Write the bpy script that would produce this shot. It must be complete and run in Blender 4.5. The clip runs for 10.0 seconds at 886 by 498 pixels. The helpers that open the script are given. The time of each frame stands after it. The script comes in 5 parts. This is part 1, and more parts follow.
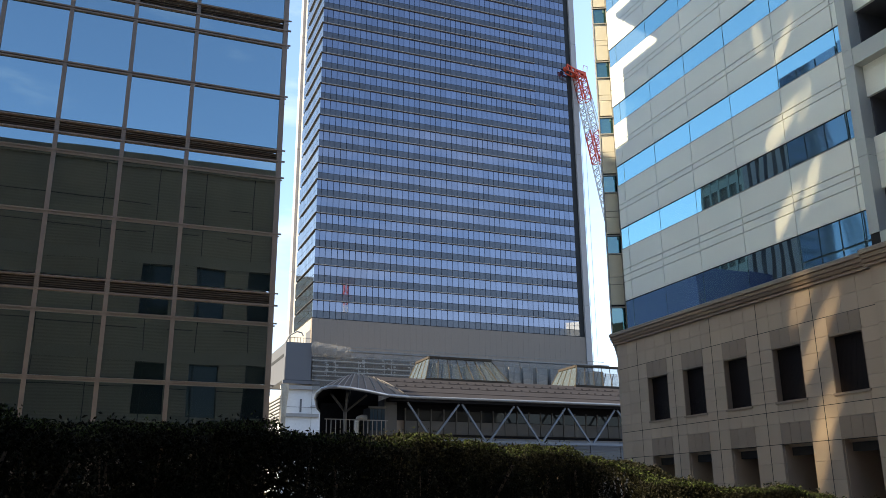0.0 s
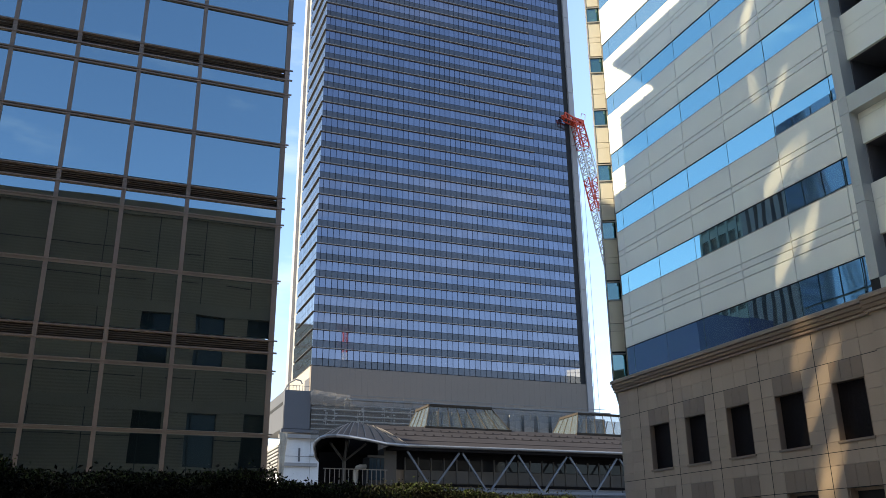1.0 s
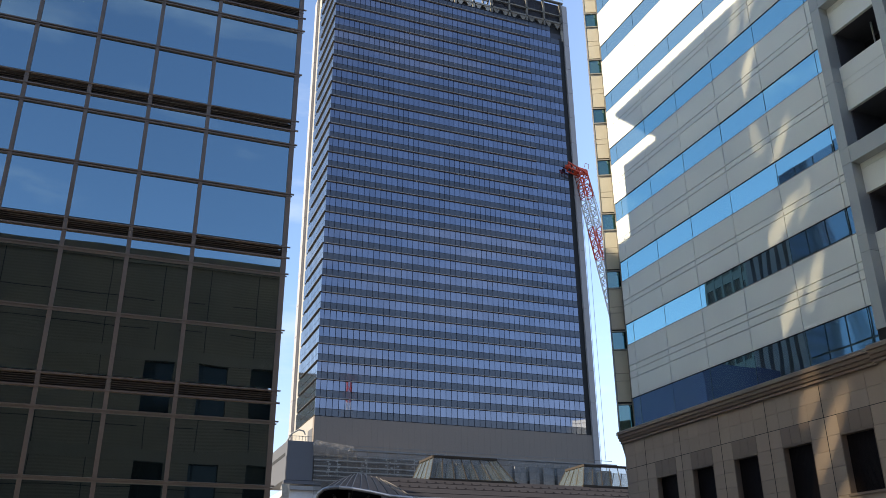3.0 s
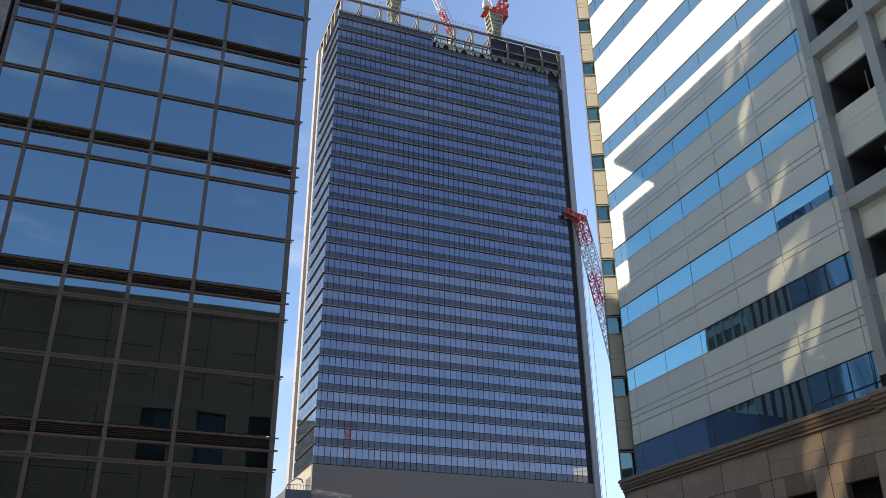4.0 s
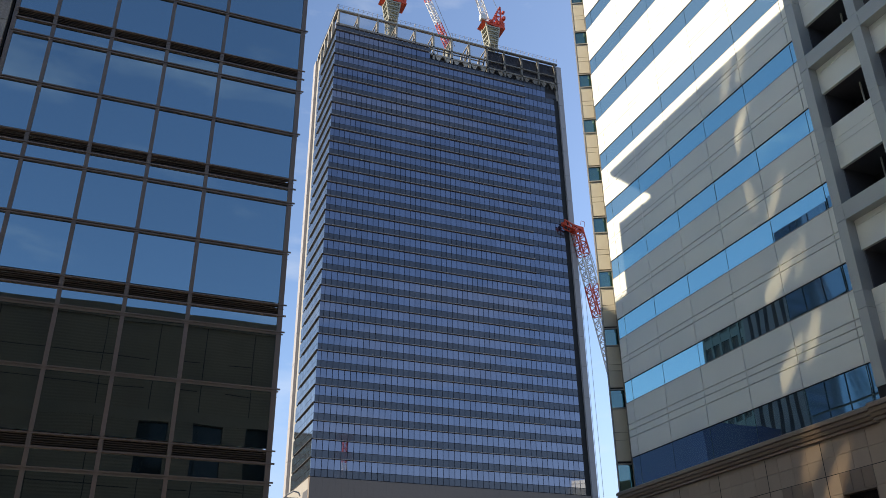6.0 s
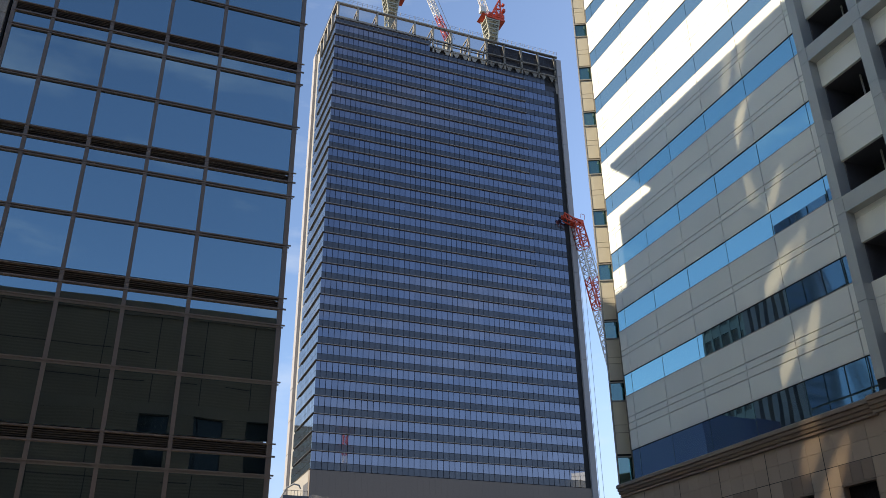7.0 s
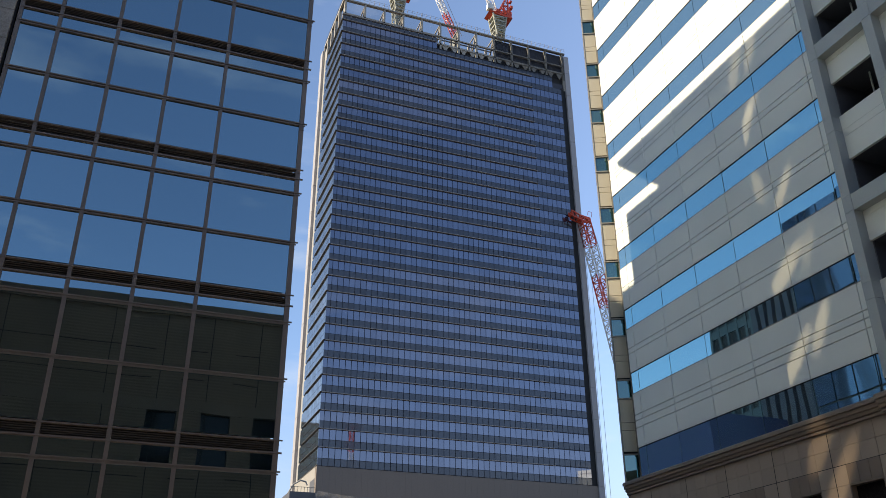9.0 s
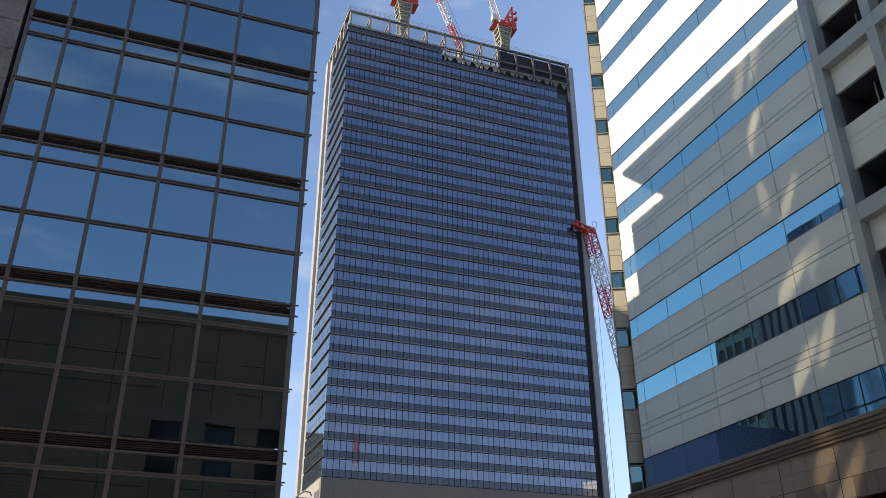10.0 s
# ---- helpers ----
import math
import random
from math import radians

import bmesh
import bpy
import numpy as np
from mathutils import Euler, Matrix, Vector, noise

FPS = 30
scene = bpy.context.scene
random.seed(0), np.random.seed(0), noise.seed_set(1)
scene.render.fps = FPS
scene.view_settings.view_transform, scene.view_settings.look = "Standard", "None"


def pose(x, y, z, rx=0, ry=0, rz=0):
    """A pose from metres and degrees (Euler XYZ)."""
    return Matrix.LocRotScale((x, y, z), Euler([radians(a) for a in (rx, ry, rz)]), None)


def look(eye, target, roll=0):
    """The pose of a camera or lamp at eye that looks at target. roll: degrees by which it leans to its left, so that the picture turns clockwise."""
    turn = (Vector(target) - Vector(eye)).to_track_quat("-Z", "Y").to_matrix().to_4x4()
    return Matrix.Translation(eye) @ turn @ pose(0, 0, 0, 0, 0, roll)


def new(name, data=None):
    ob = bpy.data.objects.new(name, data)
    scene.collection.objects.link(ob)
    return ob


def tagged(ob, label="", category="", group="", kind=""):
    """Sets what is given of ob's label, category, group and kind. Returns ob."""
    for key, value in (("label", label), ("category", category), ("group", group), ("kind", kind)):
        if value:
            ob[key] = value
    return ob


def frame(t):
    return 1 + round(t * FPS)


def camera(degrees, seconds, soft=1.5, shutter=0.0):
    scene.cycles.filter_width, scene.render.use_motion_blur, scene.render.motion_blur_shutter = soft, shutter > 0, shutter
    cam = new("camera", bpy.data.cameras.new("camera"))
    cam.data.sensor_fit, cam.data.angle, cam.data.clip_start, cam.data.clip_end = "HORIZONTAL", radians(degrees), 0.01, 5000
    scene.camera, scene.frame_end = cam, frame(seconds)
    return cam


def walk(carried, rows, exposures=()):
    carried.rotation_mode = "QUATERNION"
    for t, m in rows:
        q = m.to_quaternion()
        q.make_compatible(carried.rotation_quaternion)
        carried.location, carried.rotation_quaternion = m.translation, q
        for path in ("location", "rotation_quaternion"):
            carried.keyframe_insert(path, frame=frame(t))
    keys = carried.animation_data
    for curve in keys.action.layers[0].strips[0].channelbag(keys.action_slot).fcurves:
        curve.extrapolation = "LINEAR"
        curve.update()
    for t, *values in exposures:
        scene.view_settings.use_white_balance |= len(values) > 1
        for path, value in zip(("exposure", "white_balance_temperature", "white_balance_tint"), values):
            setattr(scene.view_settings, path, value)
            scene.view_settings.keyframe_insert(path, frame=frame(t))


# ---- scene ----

# ---- camera ----
cam = camera(54.4, 10.0, soft=0.75)
EYE = (0.0, 0.0, 1.6)
WALK = [  # seconds, yaw, pitch, roll: turning on the spot
    (0.0, -21.445, 16.461, 0.336), (0.5, -21.467, 18.133, 0.298), (1.0, -21.423, 19.570, 0.472),
    (1.5, -21.336, 20.201, 0.524), (2.0, -21.279, 20.590, 0.399), (2.5, -21.301, 21.381, 0.333),
    (3.0, -21.161, 22.828, 0.339), (3.2, -21.150, 23.520, 0.342), (4.3, -21.150, 26.300, 0.380), (4.5, -21.120, 26.430, 0.385), (5.0, -21.171, 26.845, 0.443),
    (5.5, -21.186, 26.677, 0.471), (5.7, -21.270, 26.670, 0.480), (6.8, -21.350, 26.390, 0.570), (7.0, -21.285, 26.195, 0.586), (7.5, -21.222, 25.873, 0.516),
    (8.0, -21.077, 25.644, 0.488), (8.5, -21.020, 25.792, 0.347), (9.0, -20.926, 26.010, 0.290),
    (9.5, -20.626, 26.358, 0.341), (10.0, -20.644, 26.693, 0.133)]
walk(cam, [(t, pose(*EYE, 90 + p, r, y)) for t, y, p, r in WALK],
     exposures=[(0.0, 1.56, 7600, 4), (1.0, 1.40, 7350, 4), (2.5, 1.18, 7200, 6), (4.5, 0.78, 7200, 7), (5.5, 0.71, 7200, 7), (10.0, 0.71, 7200, 7)])

# ---- light ----
SUN_EL, SUN_ROT = 32.0, 82.0
world = bpy.data.worlds.new("sky")
scene.world = world
world.use_nodes = True
wn = world.node_tree
bg = wn.nodes["Background"]
sky = wn.nodes.new("ShaderNodeTexSky")
sky.sky_type = "NISHITA"
sky.sun_disc = False
sky.sun_elevation, sky.sun_rotation = radians(SUN_EL), radians(SUN_ROT)
sky.air_density, sky.dust_density, sky.ozone_density = 0.8, 0.5, 2.6
# thin high cloud
wco, wmap, wno, wrg, wmx = [wn.nodes.new("ShaderNode" + k) for k in ("TexCoord", "Mapping", "TexNoise", "MapRange", "Mix")]
wmap.inputs["Scale"].default_value = (2.0, 3.2, 7.0)
wno.inputs["Scale"].default_value, wno.inputs["Detail"].default_value, wno.inputs["Roughness"].default_value = 1.6, 7, 0.6
wrg.inputs["From Min"].default_value, wrg.inputs["From Max"].default_value = 0.54, 0.85
wrg.inputs["To Max"].default_value = 0.48
wmx.data_type = "RGBA"
wmx.inputs["B"].default_value = (4.3, 4.5, 4.8, 1)
wn.links.new(wco.outputs["Generated"], wmap.inputs[0])
wn.links.new(wmap.outputs[0], wno.inputs["Vector"])
wn.links.new(wno.outputs[0], wrg.inputs["Value"])
wn.links.new(wrg.outputs[0], wmx.inputs["Factor"])
wn.links.new(sky.outputs[0], wmx.inputs["A"])
wtn = wn.nodes.new("ShaderNodeVectorMath")
wtn.operation = "MULTIPLY"
wtn.inputs[1].default_value = (0.92, 0.94, 1.0)  # a clear winter sky
# haze that thickens towards the horizon, all the way round
wsep, whz, wm2 = wn.nodes.new("ShaderNodeSeparateXYZ"), wn.nodes.new("ShaderNodeMapRange"), wn.nodes.new("ShaderNodeMix")
whz.interpolation_type = "SMOOTHSTEP"
whz.inputs["From Min"].default_value, whz.inputs["From Max"].default_value = 0.36, 0.05
whz.inputs["To Min"].default_value, whz.inputs["To Max"].default_value = 0.0, 0.62
wm2.data_type = "RGBA"
wm2.inputs["B"].default_value = (2.5, 2.85, 3.75, 1)
wn.links.new(wco.outputs["Generated"], wsep.inputs[0])
wn.links.new(wsep.outputs["Z"], whz.inputs["Value"])
wn.links.new(whz.outputs[0], wm2.inputs["Factor"])
wn.links.new(wmx.outputs["Result"], wm2.inputs["A"])
wn.links.new(wm2.outputs["Result"], wtn.inputs[0])
wn.links.new(wtn.outputs[0], bg.inputs[0])
bg.inputs[1].default_value = 0.15
lamp = bpy.data.lights.new("sun", "SUN")
lamp.energy, lamp.angle, lamp.color = 5.0, radians(0.53), (1.0, 0.90, 0.76)
sun = new("sun", lamp)
el, rot = radians(SUN_EL), radians(SUN_ROT)
sun.matrix_world = look((-math.sin(rot) * math.cos(el) * 300, math.cos(rot) * math.cos(el) * 300, math.sin(el) * 300), (0, 0, 0))

# spot lamps added to stand in for sun reflected onto the banded block
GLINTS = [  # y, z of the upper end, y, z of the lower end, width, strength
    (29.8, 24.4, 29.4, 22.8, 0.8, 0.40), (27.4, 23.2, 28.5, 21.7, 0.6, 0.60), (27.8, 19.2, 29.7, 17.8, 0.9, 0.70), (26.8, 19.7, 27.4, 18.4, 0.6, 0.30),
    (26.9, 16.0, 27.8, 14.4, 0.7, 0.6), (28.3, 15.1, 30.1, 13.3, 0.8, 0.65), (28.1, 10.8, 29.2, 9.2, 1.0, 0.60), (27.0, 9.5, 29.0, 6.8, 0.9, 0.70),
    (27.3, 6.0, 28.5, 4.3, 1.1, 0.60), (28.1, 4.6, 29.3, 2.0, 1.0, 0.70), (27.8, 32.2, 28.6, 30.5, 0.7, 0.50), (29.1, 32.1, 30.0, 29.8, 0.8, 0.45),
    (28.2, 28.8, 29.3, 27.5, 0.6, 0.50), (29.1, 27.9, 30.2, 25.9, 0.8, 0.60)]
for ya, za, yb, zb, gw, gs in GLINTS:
    glint = bpy.data.lights.new("glint_spot", "SPOT")
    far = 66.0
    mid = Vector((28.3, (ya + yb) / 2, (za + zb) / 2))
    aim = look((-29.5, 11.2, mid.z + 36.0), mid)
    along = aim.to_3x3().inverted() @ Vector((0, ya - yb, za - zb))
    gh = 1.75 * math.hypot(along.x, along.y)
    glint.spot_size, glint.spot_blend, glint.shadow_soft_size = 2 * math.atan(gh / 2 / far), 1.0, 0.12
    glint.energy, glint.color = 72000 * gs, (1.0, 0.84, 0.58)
    g_ob = new("glint_spot", glint)
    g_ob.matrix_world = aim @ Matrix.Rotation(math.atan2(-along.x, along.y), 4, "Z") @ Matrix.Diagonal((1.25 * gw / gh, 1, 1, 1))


# ---- materials ----
def nodes_of(name):
    m = bpy.data.materials.new(name)
    m.use_nodes = True
    return m, m.node_tree.nodes, m.node_tree.links, m.node_tree.nodes["Principled BSDF"]


def surface(name, color, rough=0.6, metal=0.0, fine=30.0, coarse=0.6, amount=0.18, bump=0.05, per_piece=0.0, streak=False):
    """A painted, cast or cut surface: grain at one scale, stains at another."""
    m, n, l, b = nodes_of(name)
    b.inputs["Metallic"].default_value = metal
    co = n.new("ShaderNodeTexCoord")
    geo = n.new("ShaderNodeNewGeometry")
    n1, n2 = n.new("ShaderNodeTexNoise"), n.new("ShaderNodeTexNoise")
    n1.inputs["Scale"].default_value, n1.inputs["Detail"].default_value = fine, 4
    n2.inputs["Scale"].default_value, n2.inputs["Detail"].default_value = coarse, 5
    l.new(geo.outputs["Position"], n1.inputs["Vector"])
    if streak:
        mp = n.new("ShaderNodeMapping")
        mp.inputs["Scale"].default_value = (1, 1, 0.15)
        l.new(geo.outputs["Position"], mp.inputs["Vector"])
        l.new(mp.outputs[0], n2.inputs["Vector"])
    else:
        l.new(geo.outputs["Position"], n2.inputs["Vector"])
    add = n.new("ShaderNodeMath")
    add.operation = "ADD"
    l.new(n1.outputs[0], add.inputs[0])
    l.new(n2.outputs[0], add.inputs[1])
    rng = n.new("ShaderNodeMapRange")
    rng.inputs["From Min"].default_value, rng.inputs["From Max"].default_value = 0.6, 1.4
    rng.inputs["To Min"].default_value, rng.inputs["To Max"].default_value = 1 - amount, 1 + amount
    l.new(add.outputs[0], rng.inputs["Value"])
    last = rng.outputs[0]
    if per_piece:
        ob, r2, mul = n.new("ShaderNodeObjectInfo"), n.new("ShaderNodeMapRange"), n.new("ShaderNodeMath")
        r2.inputs["To Min"].default_value, r2.inputs["To Max"].default_value = 1 - per_piece, 1 + per_piece
        l.new(ob.outputs["Random"], r2.inputs["Value"])
        mul.operation = "MULTIPLY"
        l.new(last, mul.inputs[0])
        l.new(r2.outputs[0], mul.inputs[1])
        last = mul.outputs[0]
    sc = n.new("ShaderNodeVectorMath")
    sc.operation = "SCALE"
    sc.inputs[0].default_value = color
    l.new(last, sc.inputs["Scale"])
    l.new(sc.outputs[0], b.inputs["Base Color"])
    r3 = n.new("ShaderNodeMapRange")
    r3.inputs["To Min"].default_value, r3.inputs["To Max"].default_value = max(rough - 0.08, 0.02), min(rough + 0.1, 1)
    l.new(n2.outputs[0], r3.inputs["Value"])
    l.new(r3.outputs[0], b.inputs["Roughness"])
    if bump:
        bp = n.new("ShaderNodeBump")
        bp.inputs["Strength"].default_value, bp.inputs["Distance"].default_value = bump, 0.02
        l.new(n1.outputs[0], bp.inputs["Height"])
        l.new(bp.outputs[0], b.inputs["Normal"])
    return m


def coated_glass(name, body, tint, ior=3.0, rough=0.015, wave=0.06, scale=0.5, spread=0.1, island=False):
    """Sun-control glazing: dark behind, a strong reflecting coat, slightly wavy panes that differ a little."""
    m, n, l, b = nodes_of(name)
    b.inputs["Roughness"].default_value = rough
    b.inputs["IOR"].default_value = ior
    geo = n.new("ShaderNodeNewGeometry")
    if island:
        pick = geo.outputs["Random Per Island"]
    else:
        pick = n.new("ShaderNodeObjectInfo").outputs["Random"]
    r = n.new("ShaderNodeMapRange")
    r.inputs["To Min"].default_value, r.inputs["To Max"].default_value = 1 - spread, 1 + spread
    l.new(pick, r.inputs["Value"])
    for value, socket in ((body, "Base Color"), (tint, "Specular Tint")):
        sc = n.new("ShaderNodeVectorMath")
        sc.operation = "SCALE"
        sc.inputs[0].default_value = value
        l.new(r.outputs[0], sc.inputs["Scale"])
        l.new(sc.outputs[0], b.inputs[socket])
    if wave:
        no = n.new("ShaderNodeTexNoise")
        no.inputs["Scale"].default_value, no.inputs["Detail"].default_value = scale, 1
        l.new(geo.outputs["Position"], no.inputs["Vector"])
        bp = n.new("ShaderNodeBump")
        bp.inputs["Strength"].default_value, bp.inputs["Distance"].default_value = wave, 0.1
        l.new(no.outputs[0], bp.inputs["Height"])
        l.new(bp.outputs[0], b.inputs["Normal"])
    return m


M_MULLION = surface("bronze_anodised_aluminium", (0.21, 0.168, 0.142), 0.45, 0.25, 40, 0.8, 0.12, 0.02, streak=True)
M_LOUVRE = surface("dark_louvre_metal", (0.12, 0.105, 0.098), 0.5, 0.2, 30, 1, 0.15, 0.02)
M_GLASS_L = coated_glass("mirror_glass_office", (0.010, 0.014, 0.012), (0.56, 0.82, 0.97), 4.9, 0.012, 0.035, 0.45, 0.05)
M_GRANITE = surface("grey_granite", (0.34, 0.31, 0.275), 0.55, 0, 24, 0.7, 0.5, 0.08, 0.06)
M_DARK = surface("dark_core", (0.03, 0.03, 0.032), 0.8, 0, 8, 0.5, 0.2)
M_CONCRETE = surface("grey_concrete", (0.30, 0.29, 0.28), 0.85, 0, 12, 0.3, 0.2, 0.1, streak=True)
M_TOWER_GLASS = coated_glass("tower_vision_glass", (0.02, 0.026, 0.045), (0.73, 0.77, 0.955), 3.4, 0.02, 0.03, 0.3, 0.08)
M_TOWER_GLASS_J = coated_glass("tower_vision_glass_joined", (0.02, 0.026, 0.045), (0.73, 0.77, 0.955), 3.4, 0.02, 0.03, 0.3, 0.08, True)
M_TOWER_SPAN = coated_glass("tower_spandrel_glass", (0.056, 0.057, 0.062), (0.62, 0.65, 0.74), 1.95, 0.08, 0.02, 0.3, 0.08)
M_TOWER_SPAN_J = coated_glass("tower_spandrel_glass_joined", (0.056, 0.057, 0.062), (0.62, 0.65, 0.74), 1.95, 0.08, 0.02, 0.3, 0.08, True)
# stronger, lighter coat than the front, standing in for brighter sky near the sun
M_TOWER_SIDE = coated_glass("tower_side_glass", (0.05, 0.058, 0.07), (1.0, 1.0, 1.0), 8.0, 0.06, 0.02, 0.3, 0.12, True)
M_LEDGE = surface("grey_brown_fin", (0.34, 0.3, 0.265), 0.5, 0.1, 5, 0.2, 0.1, 0)
# darker copy of the fin colour: underside shade of the side fins painted in
M_FIN_SHADED = surface("shaded_grey_fin", (0.075, 0.07, 0.068), 0.55, 0.1, 5, 0.2, 0.1, 0)
M_TOWER_WHITE = surface("white_column_cladding", (0.36, 0.34, 0.34), 0.5, 0, 4, 0.1, 0.06, 0, streak=True)
M_TOWER_DARK = surface("dark_reveal", (0.035, 0.034, 0.045), 0.5, 0, 4, 0.2, 0.1, 0)
M_BASEWALL = surface("taupe_panel_wall", (0.21, 0.168, 0.136), 0.6, 0, 3, 0.08, 0.08, 0.02, streak=True)
M_PANEL = surface("light_grey_panel", (0.84, 0.85, 0.785), 0.45, 0, 25, 0.35, 0.05, 0.015, 0.02, streak=True)
M_STONE = surface("beige_stone_tile", (0.41, 0.31, 0.235), 0.65, 0, 45, 0.8, 0.14, 0.06, 0.06, streak=True)
M_STONE_DARK = surface("brown_stone_panel", (0.255, 0.185, 0.135), 0.6, 0, 45, 0.8, 0.14, 0.05, 0.05)
M_GROUT = surface("brown_grout", (0.2, 0.155, 0.12), 0.9, 0, 20, 1, 0.15)
M_JOINT = surface("dark_joint", (0.022, 0.021, 0.02), 0.9, 0, 20, 1, 0.1)
M_GLASS_R = coated_glass("blue_band_window_glass", (0.13, 0.16, 0.165), (0.52, 0.95, 1.0), 13.0, 0.01, 0.03, 0.4, 0.03)
M_GLASS_GREEN = coated_glass("green_tinted_glass", (0.025, 0.06, 0.05), (0.55, 0.88, 0.9), 3.2, 0.02, 0.03, 0.5, 0.1)
M_PIER = surface("grey_metal_pier", (0.45, 0.47, 0.45), 0.45, 0.15, 20, 0.4, 0.07, 0.01, streak=True)
M_FRAME_TAUPE = surface("taupe_metal_frame", (0.36, 0.33, 0.29), 0.45, 0.1, 20, 0.5, 0.1, 0.01)
# near-black, also painted in for the shade of deep openings
M_BLACK = surface("near_black", (0.012, 0.012, 0.013), 0.7, 0, 5, 1, 0.2)
M_STEEL_LIGHT = surface("pale_blue_painted_steel", (0.155, 0.185, 0.235), 0.45, 0.1, 10, 0.6, 0.1, 0.01)
M_CHROME = surface("bright_eave_metal", (0.26, 0.26, 0.265), 0.35, 0.5, 10, 0.6, 0.1, 0.01)
M_WHITEWALL = surface("white_sheet_wall", (0.64, 0.635, 0.63), 0.6, 0, 3, 0.2, 0.08, 0.02, streak=True)
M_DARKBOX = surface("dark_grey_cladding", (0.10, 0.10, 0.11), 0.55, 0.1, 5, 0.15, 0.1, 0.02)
M_SCAF = surface("galvanised_scaffold", (0.19, 0.18, 0.17), 0.5, 0.3, 10, 1, 0.15, 0)
M_RED = surface("crane_red_paint", (0.62, 0.075, 0.03), 0.45, 0, 6, 0.5, 0.15, 0)
M_WHITE = surface("crane_white_paint", (0.72, 0.71, 0.68), 0.5, 0, 6, 0.5, 0.12, 0)
M_CROWN = surface("grey_brown_crown_steel", (0.36, 0.325, 0.275), 0.65, 0.1, 3, 0.3, 0.2, 0)
M_CREAM = surface("cream_metal_panel", (0.60, 0.54, 0.42), 0.5, 0, 20, 0.5, 0.06, 0.01)
M_MAST = surface("mast_pale_green_grey", (0.36, 0.36, 0.30), 0.55, 0, 6, 0.5, 0.18, 0)
M_ASPHALT = surface("asphalt", (0.05, 0.05, 0.052), 0.9, 0, 60, 0.4, 0.25, 0.15)
M_PAVE = surface("paving", (0.25, 0.24, 0.23), 0.8, 0, 40, 0.6, 0.2, 0.08)
M_TWIG = surface("twig_bark", (0.15, 0.105, 0.075), 0.9, 0, 80, 4, 0.3, 0.1)


# ---- geometry helpers ----
class Geo:
    """Verts and faces of one mesh."""

    def __init__(self):
        self.v, self.f = [], []

    def box(self, x0, x1, y0, y1, z0, z1):
        i = len(self.v)
        self.v += [(x0, y0, z0), (x1, y0, z0), (x1, y1, z0), (x0, y1, z0), (x0, y0, z1), (x1, y0, z1), (x1, y1, z1), (x0, y1, z1)]
        self.f += [(i, i + 3, i + 2, i + 1), (i + 4, i + 5, i + 6, i + 7), (i, i + 1, i + 5, i + 4), (i + 1, i + 2, i + 6, i + 5),
                   (i + 2, i + 3, i + 7, i + 6), (i + 3, i, i + 4, i + 7)]
        return self

    def beam(self, p, q, w, h=None):
        p, q = Vector(p), Vector(q)
        d = (q - p).normalized()
        up = Vector((0, 0, 1)) if abs(d.z) < 0.95 else Vector((0, 1, 0))
        s = d.cross(up).normalized() * (w / 2)
        u = s.cross(d).normalized() * ((h or w) / 2)
        i = len(self.v)
        for c in (p, q):
            self.v += [tuple(c + a * s + b * u) for a, b in ((-1, -1), (1, -1), (1, 1), (-1, 1))]
        self.f += [(i, i + 1, i + 2, i + 3), (i + 7, i + 6, i + 5, i + 4), (i, i + 4, i + 5, i + 1), (i + 1, i + 5, i + 6, i + 2),
                   (i + 2, i + 6, i + 7, i + 3), (i + 3, i + 7, i + 4, i)]
        return self

    def prism(self, outline, direction):
        """An outline of points pushed along a direction, both ends closed."""
        i, k = len(self.v), len(outline)
        d = Vector(direction)
        self.v += [tuple(p) for p in outline] + [tuple(Vector(p) + d) for p in outline]
        self.f += [tuple(range(i, i + k))[::-1], tuple(range(i + k, i + 2 * k))]
        self.f += [(i + j, i + (j + 1) % k, i + k + (j + 1) % k, i + k + j) for j in range(k)]
        return self

    def tube(self, points, r, k=10):
        rings = []
        for j, p in enumerate(points):
            a, b = Vector(points[max(j - 1, 0)]), Vector(points[min(j + 1, len(points) - 1)])
            d = (b - a).normalized()
            up = Vector((0, 0, 1)) if abs(d.z) < 0.95 else Vector((0, 1, 0))
            s = d.cross(up).normalized()
            u = s.cross(d).normalized()
            i = len(self.v)
            self.v += [tuple(Vector(p) + r * (math.cos(6.2832 * c / k) * s + math.sin(6.2832 * c / k) * u)) for c in range(k)]
            rings.append(i)
        for i, j in zip(rings, rings[1:]):
            self.f += [(i + c, i + (c + 1) % k, j + (c + 1) % k, j + c) for c in range(k)]
        self.f += [tuple(range(rings[0], rings[0] + k))[::-1], tuple(range(rings[-1], rings[-1] + k))]
        return self

    def mesh(self, name):
        me = bpy.data.meshes.new(name)
        me.from_pydata(self.v, [], self.f)
        me.validate()
        me.update()
        bm = bmesh.new()
        bm.from_mesh(me)
        bmesh.ops.recalc_face_normals(bm, faces=bm.faces)
        bm.to_mesh(me)
        bm.free()
        return me


def part(name, geo, material, parent=None, label="", kind=""):
    me = geo if isinstance(geo, bpy.types.Mesh) else geo.mesh(name)
    if not me.materials:
        me.materials.append(material)
    ob = new(name, me)
    if parent is not None:
        ob.parent = parent
        ob.matrix_parent_inverse = parent.matrix_basis.inverted()
    return tagged(ob, label=label, kind=kind)


def thing(name, at, label, category, group=""):
    ob = new(name)
    ob.location = at
    bpy.context.view_layer.update()
    return tagged(ob, label=label, category=category, group=group)


def piece(name, me, at, parent):
    """One of many alike pieces on one mesh."""
    ob = new(name, me)
    ob.parent = parent
    ob.location = Vector(at) - parent.location
    return ob


